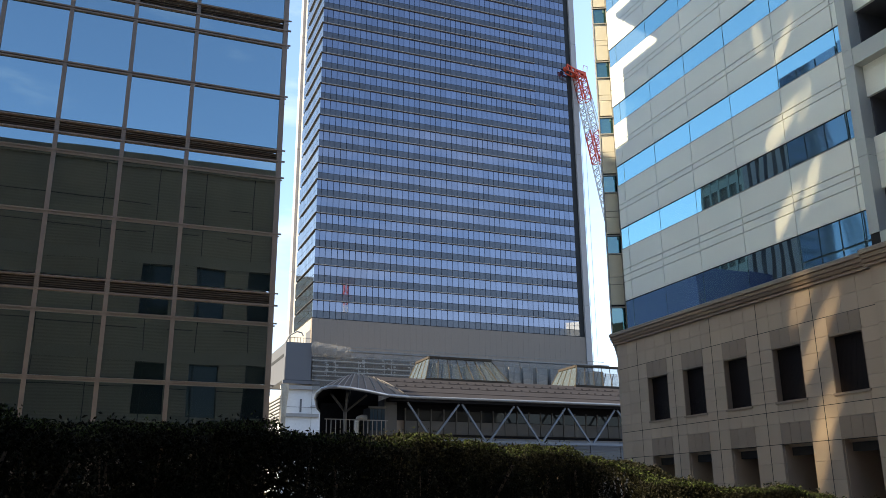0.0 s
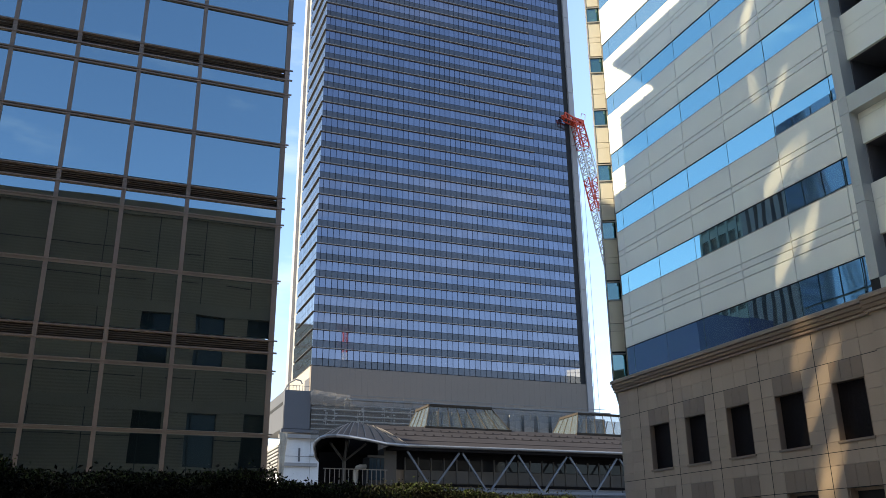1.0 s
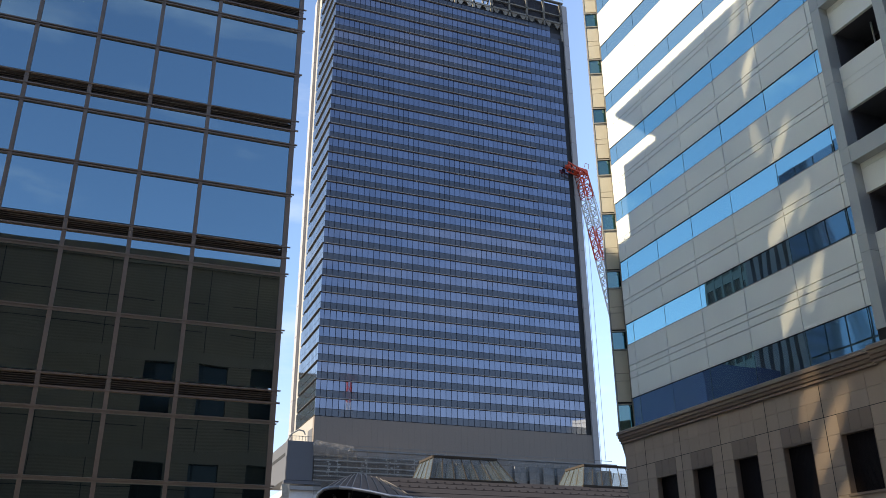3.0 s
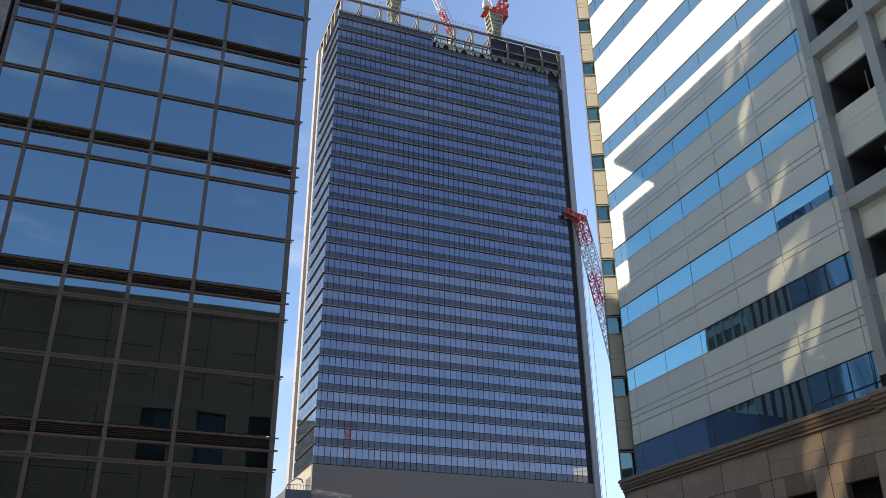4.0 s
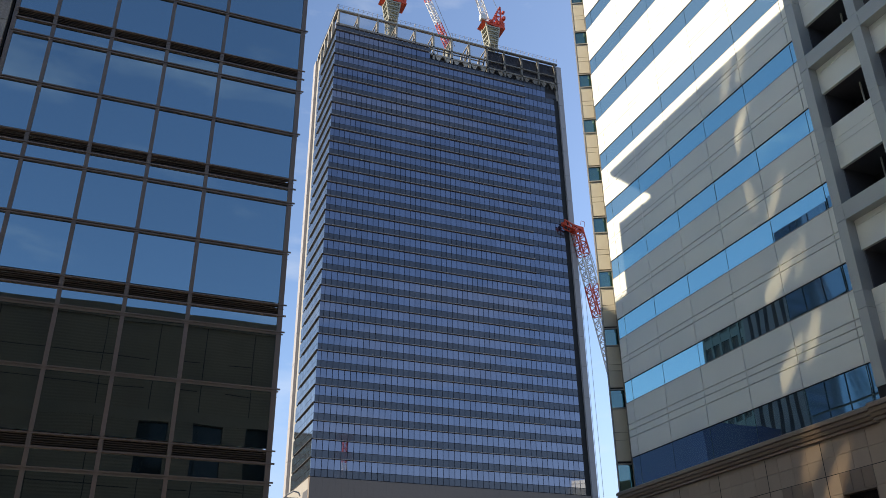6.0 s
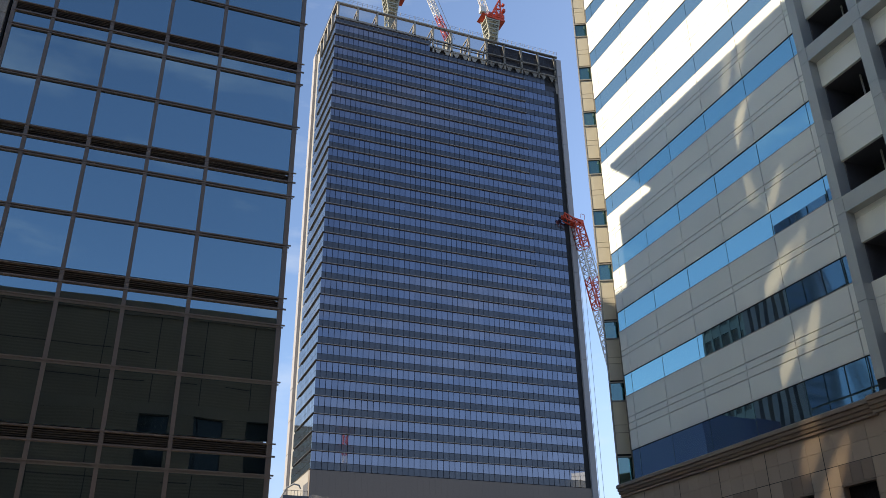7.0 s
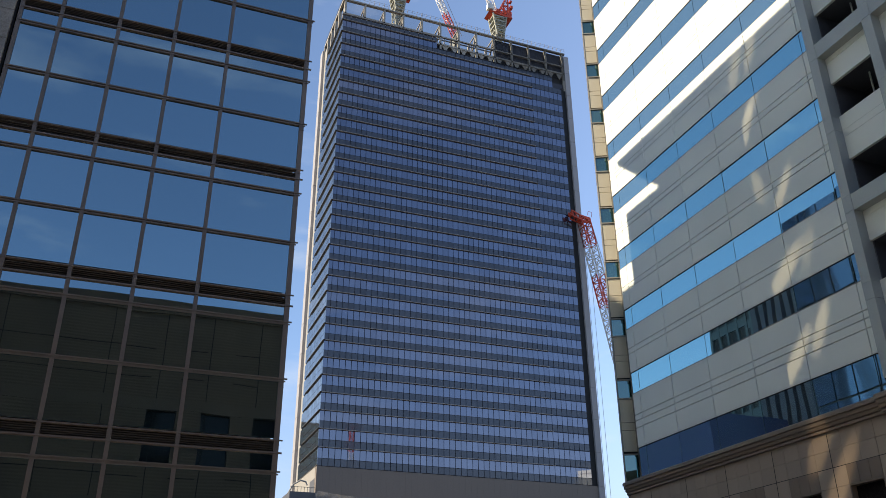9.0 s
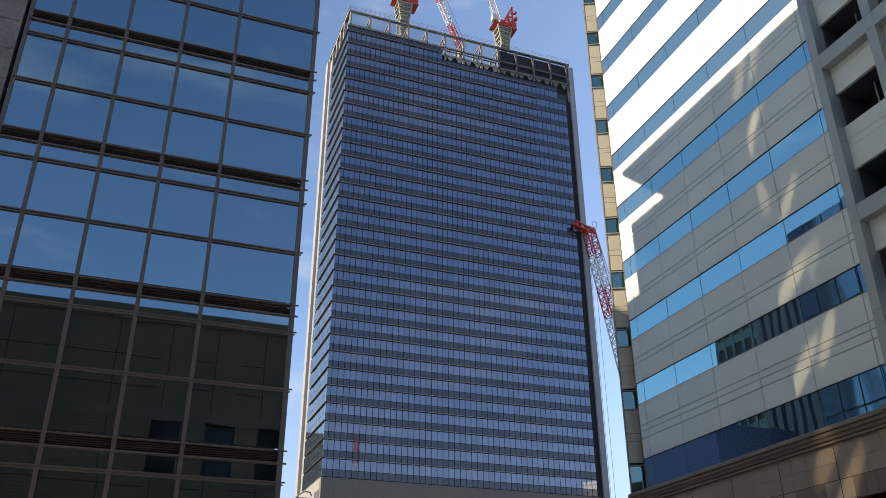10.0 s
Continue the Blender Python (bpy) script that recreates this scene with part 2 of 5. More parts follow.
def slab(name, w, d, h, material, cut=0.012):
    """A mesh for a piece: a block with its front edges eased; width x, depth y (front at y=0, facing -y), height z."""
    g = Geo()
    g.v = [(0, d, 0), (w, d, 0), (w, d, h), (0, d, h), (0, cut, 0), (w, cut, 0), (w, cut, h), (0, cut, h),
           (cut, 0, cut), (w - cut, 0, cut), (w - cut, 0, h - cut), (cut, 0, h - cut)]
    g.f = [(8, 9, 10, 11), (4, 5, 9, 8), (5, 6, 10, 9), (6, 7, 11, 10), (7, 4, 8, 11), (0, 1, 5, 4), (1, 2, 6, 5), (2, 3, 7, 6), (3, 0, 4, 7), (0, 3, 2, 1)]
    me = g.mesh(name)
    me.materials.append(material)
    return me


def slab_x(name, w, d, h, material, cut=0.012):
    """The same for a wall that faces -x: width along y, depth along x."""
    me = slab(name, w, d, h, material, cut)
    me.transform(Matrix(((0, 1, 0, 0), (1, 0, 0, 0), (0, 0, 1, 0), (0, 0, 0, 1))))
    me.flip_normals()
    return me


# ---- ground ----
tagged(part("ground", Geo().box(-1500, 1500, -1500, 1500, -0.4, 0), M_ASPHALT), label="dark asphalt ground between the buildings", category="ground", kind="structure")
tagged(part("pavement", Geo().box(-40, 26, -12.6, 21.2, 0.0, 0.12), M_PAVE), label="grey paved plaza between office buildings", category="pavement", kind="structure")


# ---- mirror-glass office building ----
def glass_office():
    """Curtain wall facing -y at y = 22: storeys of 4 m, each a louvre, a low pane and two tall panes."""
    YF, XC, STOREY, TOP = 22.0, 3.96, 4.02, 43.3
    b = thing("glass_office_building", (-6, 33, 0), "mirror-glass office building with bronze mullions and louvre bands", "building")
    # unseen walls, made pale as a reflector for the shaded facade opposite
    g = Geo().box(-32, XC - 0.2, YF + 0.22, 44.6, 0, TOP)
    part("core", g, M_PANEL, b, "unseen side and back walls, made pale to bounce light")
    crown = [(XC - 0.2, YF + 0.3, TOP), (XC - 0.2, 40.6, TOP), (XC - 0.2, 45.0, TOP + 4.1), (XC - 0.2, YF + 0.3, TOP + 4.1)]
    part("roof_screen", Geo().prism(crown, (-0.6, 0, 0)), M_PANEL, b, "plain roof screen")
    xs = [-4.31, -3.27, -1.70, -0.13, 1.46, XC - 0.03]
    levels = [2.85 + STOREY * k for k in range(-1, 11)]
    panes = {}
    for z in levels:
        rows = [(z - 0.80 + 0.05, z - 0.33), (z - 2.40 + 0.05, z - 0.80 - 0.05), (z - 4.0 + 0.05, z - 2.40 - 0.05)]
        for x0, x1 in zip(xs, xs[1:]):
            for z0, z1 in rows:
                z0, z1 = max(z0, 0.3), min(z1, TOP)
                if z1 - z0 < 0.2:
                    continue
                key = (round(x1 - x0, 2), round(z1 - z0, 2))
                if key not in panes:
                    panes[key] = slab("glass_pane", x1 - x0 - 0.10, 0.03, z1 - z0, M_GLASS_L, 0.004)
                p = piece("glass_pane", panes[key], (x0 + 0.05, YF + 0.012, z0), b)
                p.rotation_euler = (random.uniform(-0.0012, 0.0012), 0, random.uniform(-0.0012, 0.0012))
            if 0.6 < z < TOP:
                lv = Geo().box(x0 + 0.06, x1 - 0.06, YF + 0.11, YF + 0.2, z - 0.32, z - 0.04)
                for k in range(5):
                    zz = z - 0.285 + k * 0.055
                    lv.prism([(x0 + 0.06, YF - 0.01, zz), (x0 + 0.06, YF - 0.002, zz - 0.010), (x0 + 0.06, YF + 0.08, zz + 0.022), (x0 + 0.06, YF + 0.07, zz + 0.034)], (x1 - x0 - 0.12, 0, 0))
                part("louvre", lv, M_LOUVRE, b, "dark slatted ventilation louvre")
        if 0.5 < z:
            for top, h, lips in ((z + 0.025, 0.045, 1), (z - 0.29, 0.06, 1), (z - 0.765, 0.10, 2), (z - 2.365, 0.10, 2)):
                if top < 0.35 or top > TOP:
                    continue
                t = Geo().box(xs[0] - 0.02, XC - 0.012, YF - 0.012, YF + 0.12, top - h, top)
                lip = 0.036 if lips == 2 else h * 0.7
                t.box(xs[0] - 0.02, XC + 0.075, YF - 0.055, YF - 0.012, top - lip, top)
                if lips == 2:
                    t.box(xs[0] - 0.02, XC + 0.03, YF - 0.045, YF - 0.012, top - h, top - h + 0.034)
                part("transom", t, M_MULLION, b, "bronze horizontal transom with a projecting lip")
    for x in xs:
        w, x = (0.052, x) if x < XC - 0.1 else (0.068, XC - 0.078)
        m = Geo().box(x - w, x + w, YF - 0.035, YF + 0.14, 0.1, TOP)
        for z in levels:
            for zz in (z - 2.62, z - 0.12):
                if 0.5 < zz < TOP:
                    m.box(x - w - 0.008, x + w + 0.008, YF - 0.043, YF - 0.03, zz, zz + 0.02)
        part("mullion", m, M_MULLION, b, "bronze vertical mullion")
    # granite flank left of the curtain wall
    me = slab("granite_panel", 1.48, 0.12, 0.99, M_GRANITE, 0.008)
    part("granite_backing", Geo().box(-32, -4.42, YF + 0.06, YF + 0.3, 0, TOP), M_JOINT, b)
    for i in range(5):
        for k in range(int(TOP)):
            piece("granite_panel", me, (-4.45 - 1.5 * (i + 1), YF - 0.06, k * 1.0 + 0.4), b)
    return b


glass_office()


# ---- tower under construction ----
M_SCREEN, n_, l_, b_ = nodes_of("clear_crown_glazing")
b_.inputs["Base Color"].default_value = (0.03, 0.04, 0.055, 1)
b_.inputs["Roughness"].default_value = 0.05
b_.inputs["Alpha"].default_value = 0.16


# see-through dark sheet, only there to dim what stands behind it
M_DIM_SHEET, n_, l_, b_ = nodes_of("dim_sheet")
b_.inputs["Base Color"].default_value = (0.035, 0.033, 0.032, 1)
b_.inputs["Roughness"].default_value = 0.95
b_.inputs["Specular IOR Level"].default_value = 0.05
b_.inputs["Alpha"].default_value = 0.15


def tower():
    YT, X0, X1, Z0, ST, N, NP = 194.0, 43.8, 114.95, 43.3, 4.31, 30, 48
    YB, ZC = 221.0, 180.6
    PW = (X1 - X0 - 1.1) / (NP - 1)  # a narrow corner pane, then even ones
    edges = [X0] + [X0 + 1.1 + i * PW for i in range(NP)]
    b = thing("skyscraper", (80, 207, 0), "tall blue glass office tower under construction with white corner columns", "skyscraper")
    top = Z0 + N * ST
    part("core", Geo().box(X0 + 0.5, X1 + 1.6, YT + 0.5, YB - 1.5, 0.02, top - 4.5), M_TOWER_DARK, b, "dark floors behind the glass")
    part("roof_slab", Geo().box(X0 + 0.6, X1 + 1.5, YT + 1.2, YB - 1.6, top - 4.5, top - 3.6), M_CONCRETE, b, "concrete roof slab")
    vis = slab("window_pane", PW - 0.13, 0.12, 2.36, M_TOWER_GLASS, 0.02)
    spa = slab("spandrel_pane", PW - 0.13, 0.12, 1.68, M_TOWER_SPAN, 0.02)

    def there(k, i):
        x = (edges[i] + edges[i + 1]) / 2
        return not ((k == N - 1 and x > 72.8) or (k == N - 2 and x > 111.5))

    jv, js = Geo(), Geo()
    for k in range(N):
        z = Z0 + k * ST
        for i in range(NP):
            if not there(k, i):
                continue
            x, xe = edges[i], edges[i + 1]
            if k < 6 and i > 0:
                piece("window_pane", vis, (x + 0.065, YT, z + 1.76), b)
                piece("spandrel_pane", spa, (x + 0.065, YT + 0.02, z + 0.02), b)
            else:
                jv.box(x + 0.065, xe - 0.065, YT, YT + 0.12, z + 1.76, z + 4.12)
                js.box(x + 0.065, xe - 0.065, YT + 0.02, YT + 0.12, z + 0.02, z + 1.70)
        xe = 72.8 if k == N - 1 else 104.6
        part("fin", Geo().box(X0 + 0.2, xe, YT - 0.42, YT + 0.2, z + ST - 0.16, z + ST - 0.03), M_LEDGE, b, "grey horizontal sun fin")
        if k < N - 1:
            part("fin", Geo().box(xe, X1 if k < N - 2 else 111.5, YT - 0.08, YT + 0.2, z + ST - 0.2, z + ST - 0.06), M_TOWER_DARK, b)
    # a last row of spandrels closes the glazing, stepping down where storeys are missing
    for i in range(NP):
        x, xe = edges[i], edges[i + 1]
        k = N if there(N - 1, i) else (N - 1 if there(N - 2, i) else N - 2)
        js.box(x + 0.065, xe - 0.065, YT + 0.02, YT + 0.12, Z0 + k * ST + 0.02, Z0 + k * ST + 1.70)
    part("fin", Geo().box(X0 - 0.25, 72.8, YT - 0.32, YT + 0.2, top + 1.76, top + 1.95), M_LEDGE, b, "grey horizontal sun fin")
    part("fin", Geo().box(72.9, 111.5, YT - 0.1, YT + 0.2, top - ST + 1.76, top - ST + 1.9), M_TOWER_DARK, b)
    part("joined_window_panes", jv, M_TOWER_GLASS_J, b, "blue reflecting window panes", "stuff")
    part("joined_spandrel_panes", js, M_TOWER_SPAN_J, b, "dark grey-green spandrel panes", "stuff")
    # side facing -x
    sv, ss = Geo(), Geo()
    NS = 15
    SW = (214.6 - YT) / NS
    for k in range(N):
        z = Z0 + k * ST
        for i in range(NS):
            y = YT + i * SW
            sv.box(X0, X0 + 0.12, y + 0.06, y + SW - 0.06, z + 1.78, z + 4.0)
            ss.box(X0 + 0.02, X0 + 0.12, y + 0.05, y + SW - 0.05, z + 0.22, z + 1.72)
        part("fin", Geo().box(X0 - 0.36, X0 + 0.2, YT - 0.42, 211.0, z + ST - 0.17, z + ST - 0.06), M_FIN_SHADED, b, "grey horizontal sun fin")
    part("side_window_panes", sv, M_TOWER_SIDE, b, "blue reflecting window panes of the side", "stuff")
    part("side_spandrel_panes", ss, M_TOWER_SIDE, b, "dark spandrel panes of the side", "stuff")
    # corner columns, cut by joints
    for name, x0, x1, y0, y1, zb, zt in (("column", X0 - 0.55, X0 + 2, 217.6, 220.4, 0.02, 178.6), ("column", 116.55, 118.2, YT - 0.4, YT + 4, 0.02, 179.0)):
        g = Geo()
        z = zb
        while z < zt:
            g.box(x0, x1, y0, y1, z, min(z + ST * 2 - 0.12, zt))
            g.box(x0 + 0.1, x1 - 0.1, y0 + 0.1, y1 - 0.1, min(z + ST * 2 - 0.12, zt), min(z + ST * 2, zt))
            z += ST * 2
        part(name, g, M_TOWER_WHITE, b, "white clad corner column")
    part("reveal", Geo().box(X1 + 0.06, 116.54, YT + 0.25, YT + 0.49, Z0 - 0.5, 166.5), M_BLACK, b, "dark vertical reveal beside the column")
    # solid wall below the glass
    part("base_wall", Geo().box(X0, 116.5, YT + 0.03, YT + 1, 30, Z0 - 0.1), M_BASEWALL, b, "plain taupe panel wall below the glass")
    part("side_reveal", Geo().box(X0 + 0.25, X0 + 1, 214.6, 217.6, 0.02, 178), M_CONCRETE, b, "grey recessed strip beside the column")
    w = (116.5 - X0) / 48
    for zz, hh in ((30, 6.6), (36.6, 6.5)):
        me = slab("wall_panel", w - 0.012, 0.08, hh - 0.012, M_BASEWALL, 0.003)
        for i in range(48):
            piece("wall_panel", me, (X0 + i * w, YT - 0.05, zz), b)
    part("side_door", Geo().box(X0 - 0.09, X0 - 0.05, 195.2, 199.8, 35.5, 40.6), M_DARKBOX, b, "dark service doorway")
    part("base_side", Geo().box(X0 - 0.05, X0 + 1, YT + 1.01, 217.9, 30, Z0 - 0.1), M_FRAME_TAUPE, b, "cream panel side wall")
    # open crown
    for i in range(13):
        x = X0 + 0.7 + 5.98 * i
        zb = top + 1.95 if x < 73 else (top - 2.4 if x < 111 else top - 7)
        part("crown_post", Geo().box(x - 0.27, x + 0.27, YT + 0.1, YT + 0.8, zb, ZC), M_CROWN, b, "grey steel crown post")
        g = Geo().beam((x, YT + 0.6, ZC - 1.0), (x, YT + 6.5, top - 1.0), 0.45).beam((x, YT + 0.6, ZC - 0.6), (x, YT + 7, ZC - 0.6), 0.3)
        g.box(x - 0.3, x + 0.3, YT + 6.4, YT + 7, top - 4.2, ZC - 0.4)
        part("crown_brace", g, M_CROWN, b, "raking steel brace")
    part("crown_beam", Geo().box(X0, 117.2, YT - 0.1, YT + 0.8, ZC - 0.55, ZC - 0.1), M_CROWN, b, "grey steel crown beam")
    part("crown_beam", Geo().box(X0, 117.2, YT + 0.1, YT + 0.7, top + 2.4, top + 2.8), M_CROWN, b)
    part("crown_beam", Geo().box(73, 117.2, YT + 0.1, YT + 0.7, top - 0.6, top + 0.0), M_CROWN, b)
    part("crown_beam", Geo().box(X0 - 0.1, X0 + 0.8, YT + 0.9, 217.5, ZC - 0.75, ZC - 0.1), M_CROWN, b)
    for i in range(5):
        y = YT + 5 + i * 4.6
        part("crown_post", Geo().box(X0 - 0.1, X0 + 0.7, y, y + 0.7, top - 0.2, ZC - 0.7), M_CROWN, b, "grey steel crown post")
    for i in range(12):
        x = X0 + 0.7 + 5.98 * i
        if x < 90:
            part("glass_screen", Geo().box(x + 0.3, x + 5.68, YT + 0.3, YT + 0.38, top + (2.0 if x < 70 else 0.1), ZC - 0.8), M_SCREEN, b, "clear glass crown screen")
            part("service_pipe", Geo().beam((x, YT + 2.5, top + 3.4), (x + 6, YT + 2.5, top + 3.4), 0.3).beam((x, YT + 4.5, top + 1.6), (x + 6, YT + 4.5, top + 1.6), 0.4), M_CROWN, b)
    for i in range(10):
        x = X0 + 1.5 + 4.6 * i
        part("plant_frame", Geo().beam((x, YT + 5.2, top - 3), (x, YT + 5.2, ZC - 1.4), 0.25).beam((x, YT + 5.2, top + 2.6), (x + 4.6, YT + 5.2, top + 0.9), 0.18).beam((x, YT + 5.6, top + 3.0), (x + 4.6, YT + 5.6, top + 3.0), 0.22), M_CROWN, b, "service frame behind the crown glazing")
    for i in range(49):
        x = X0 + 0.3 + i * 1.49
        g = Geo().beam((x, YT - 0.2, ZC - 0.1), (x, YT - 0.9, ZC + 0.9), 0.09)
        part("bracket", g, M_CROWN, b)
    g = Geo()
    for i in range(13):
        x = X0 + 0.2 + 6.08 * i
        g.beam((x, YT - 0.3, ZC), (x, YT - 0.3, ZC + 1.5), 0.07)
    for z in (ZC + 0.6, ZC + 1.2):
        g.beam((X0, YT - 0.3, z), (117, YT - 0.3, z), 0.04)
        g.beam((X0, YT - 0.3, z), (X0, 217, z), 0.06)
    part("guard_rail", g, M_SCAF, b, "thin site guard rail")
    part("core", Geo().box(X0 + 0.5, 73.0, YT + 0.5, YB - 1.6, top - 4.5, top + 1.7), M_TOWER_DARK, b)
    # dark block raised along the sight line to blacken the gusset gaps
    part("core", Geo().box(73.2, X1 + 1.2, YT + 1.1, YB - 1.6, top - 4.5, top + 0.2), M_DARK, b)
    # triangular gussets under the open bays
    for i in range(14):
        x = 74.9 + i * 2.99
        if x < 114.5:
            part("gusset", Geo().prism([(x, YT + 0.3, top - 0.6), (x + 2.2, YT + 0.3, top - 0.6), (x + 1.1, YT + 0.3, top - 2.7)], (0, 0.2, 0)), M_CROWN, b, "triangular steel gusset")
    # sheet added to darken the right-hand bays of the crown
    net = Geo()
    for i in range(5):
        net.box(91.6 + 5.1 * i, 91.6 + 5.1 * i + 5.0, YT - 0.2, YT - 0.17, top - 3.2, ZC - 0.2)
    part("crown_dim_sheet", net, M_DIM_SHEET, b, "thin dark sheet dimming the right crown bays")
    part("screen", Geo().box(92.2, 116.2, YT + 0.95, YT + 1.05, top + 0.1, ZC - 0.8), M_TOWER_DARK, b, "dark translucent screen behind the crown")
    return b


tower()


# ---- banded office block ----
def banded_block():
    XR, YE, TOP = 28.4, 42.5, 62.0
    b = thing("banded_office_block", (45, 30, 0), "grey-panelled office block with blue ribbon windows on a beige stone base", "building")
    part("core", Geo().box(XR + 0.25, 70, 24.2, YE - 0.3, 4.2, TOP), M_DARK, b, "dark structure behind the facade")
    part("core", Geo().box(XR + 2.6, 70, 20, YE - 0.3, 0, 4.2), M_DARK, b)
    part("core", Geo().box(XR + 0.9, 70, YE - 0.3, 43.4, 0, TOP), M_DARK, b)
    part("core", Geo().box(XR + 2.2, 70, -14, 24.2, 0, TOP), M_DARK, b)
    joints = [YE, 41.74, 38.55, 35.30, 31.96, 28.55, 25.02, 24.3]
    bands = [(11.3, 13.05)] + [(16.25 + 4.05 * k, 17.55 + 4.05 * k) for k in range(11)]
    bay_bands = [(11.3, 13.05)] + [(16.3 + 4.0 * k, 17.58 + 4.0 * k) for k in range(11)]
    made = {}

    def panel(kind, y0, y1, z0, z1, x, material, gap=0.02, d=0.15, cut=0.004):
        key = (kind, round(y1 - y0, 2), round(z1 - z0, 2))
        if key not in made:
            made[key] = slab_x(kind, y1 - y0 - 2 * gap, d, z1 - z0 - 2 * gap, material, cut)
        return piece(kind, made[key], (x, y0 + gap, z0 + gap), b)

    for i, (z0, z1) in enumerate(bands):
        nxt = bands[i + 1][0] if i + 1 < len(bands) else TOP
        h = nxt - z1
        if i == 0:
            cuts = [z1, z1 + 1.15, z1 + 1.57, z1 + 1.92, nxt]
        else:
            cuts = [z1, z1 + 1.17, z1 + 1.5, nxt]
        for y1, y0 in zip(joints, joints[1:]):
            p = panel("window_pane", y0, y1, z0, z1, XR + 0.035, M_GLASS_R, 0.018, 0.04, 0.004)
            p.rotation_euler = (0, random.uniform(-0.002, 0.002), random.uniform(-0.002, 0.002))
            for a, c in zip(cuts, cuts[1:]):
                panel("facade_panel", y0, y1, a, c, XR, M_PANEL)
        part("window_frame", Geo().box(XR - 0.006, XR + 0.06, joints[-1], YE, z0 - 0.025, z0 + 0.02), M_FRAME_TAUPE, b, "thin metal window sill frame")
        # dark line painted along the head in place of its shadow gap
        part("window_frame", Geo().box(XR + 0.012, XR + 0.06, joints[-1], YE, z1 - 0.025, z1 + 0.015), M_JOINT, b, "window head, its shadow gap painted dark")
    part("backing", Geo().box(XR + 0.12, XR + 0.26, 24.2, YE, 11, TOP), M_JOINT, b, "dark joint backing")
    # splayed bay at the far end
    P, Q = Vector((29.0, 43.38, 0)), Vector((28.17, 43.80, 0))
    d = (Q - P).normalized()
    nrm = Vector((d.y, -d.x, 0))
    nrm = nrm if nrm.x < 0 else -nrm

    def bay(name, u0, u1, z0, z1, out, material, label=""):
        L = (Q - P).length
        a, c = P + d * (u0 * L) + nrm * out, P + d * (u1 * L) + nrm * out
        g = Geo().prism([(a.x, a.y, z0), (c.x, c.y, z0), (c.x, c.y, z1), (a.x, a.y, z1)], tuple(-nrm * (out + 0.3)))
        return part(name, g, material, b, label)

    bay("bay_backing", -0.02, 1.0, 10.9, TOP, -0.05, M_JOINT)
    part("bay_return", Geo().prism([(28.2, 43.86, 10.9), (29.1, 43.42, 10.9), (60, 43.42, 10.9), (60, 60, 10.9), (39.5, 60, 10.9)], (0, 0, TOP - 10.9)), M_FRAME_TAUPE, b, "taupe metal end wall")
    bay("bay_frame", 0.94, 1.0, 10.9, TOP, 0.04, M_FRAME_TAUPE, "taupe metal edge frame")
    bay("bay_frame", -0.02, 0.05, 10.9, TOP, 0.04, M_FRAME_TAUPE)
    for i, (z0, z1) in enumerate(bay_bands):
        nxt = bay_bands[i + 1][0] if i + 1 < len(bay_bands) else TOP
        bay("bay_window", 0.07, 0.92, z0 + 0.04, z1 - 0.16, 0.0, M_GLASS_GREEN, "green-tinted window in the splayed bay")
        zb = z1 - 0.1
        for a, c in ((0.04, 0.42), (0.42, 0.56), (0.56, 0.985)):
            bay("bay_panel", 0.07, 0.92, zb + (nxt - zb) * a + 0.015, zb + (nxt - zb) * c - 0.015, 0.02, M_CREAM, "cream metal panel")
        bay("bay_sill", 0.0, 1.0, z0 - 0.05, z0 + 0.03, 0.08, M_FRAME_TAUPE)
        bay("bay_sill", 0.0, 1.0, z1 - 0.16, z1 - 0.09, 0.08, M_FRAME_TAUPE)
    # grey piers with beams and deep openings
    pier_long = Geo().box(0, 2.6, 0, 0.49, 0, 3.27).mesh("pier_casing")
    pier_short = Geo().box(0, 2.6, 0, 0.49, 0, 0.73).mesh("pier_casing")
    for me in (pier_long, pier_short):
        me.materials.append(M_PIER)
    pier_y = [24.08, 20.88, 17.68, 14.48, 11.28]
    for k, y in enumerate(pier_y):
        pier = part("pier", Geo().box(27.95, 30.4, y - 0.225, y + 0.225, 11.2, TOP), M_JOINT, b, "grey metal-clad pier")
        for j in range(13):
            for z, me in ((11.81 + 4.03 * j, pier_long), (15.10 + 4.03 * j, pier_short)):
                c = new("pier_casing", me)
                c.parent = pier
                c.matrix_parent_inverse = pier.matrix_basis.inverted()
                c.location = (27.92, y - 0.245, z)
    for k, (ya, yb) in enumerate(zip(pier_y, pier_y[1:])):
        y0, y1 = yb + 0.245, ya - 0.245
        for j in range(13):
            zo = 11.87 + 4.03 * j
            # opening from zo to zo + 1.8, spandrel above it
            for a, c in ((zo + 1.8, zo + 2.93), (zo + 2.93, zo + 3.28), (zo + 3.28, zo + 4.03)):
                panel("facade_panel", y0, y1, a, c, XR, M_PANEL, 0.006)
            # dark linings and near-black back: the recess shade is put into the colour
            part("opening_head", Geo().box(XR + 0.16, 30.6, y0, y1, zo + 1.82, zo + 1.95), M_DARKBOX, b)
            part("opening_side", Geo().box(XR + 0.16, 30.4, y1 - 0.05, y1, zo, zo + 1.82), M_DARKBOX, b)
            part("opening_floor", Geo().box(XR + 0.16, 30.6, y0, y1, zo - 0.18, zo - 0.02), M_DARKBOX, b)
            part("opening_back", Geo().box(30.3, 30.5, y0, y1, zo, zo + 1.81), M_BLACK, b, "opening back, recess shade painted near-black")
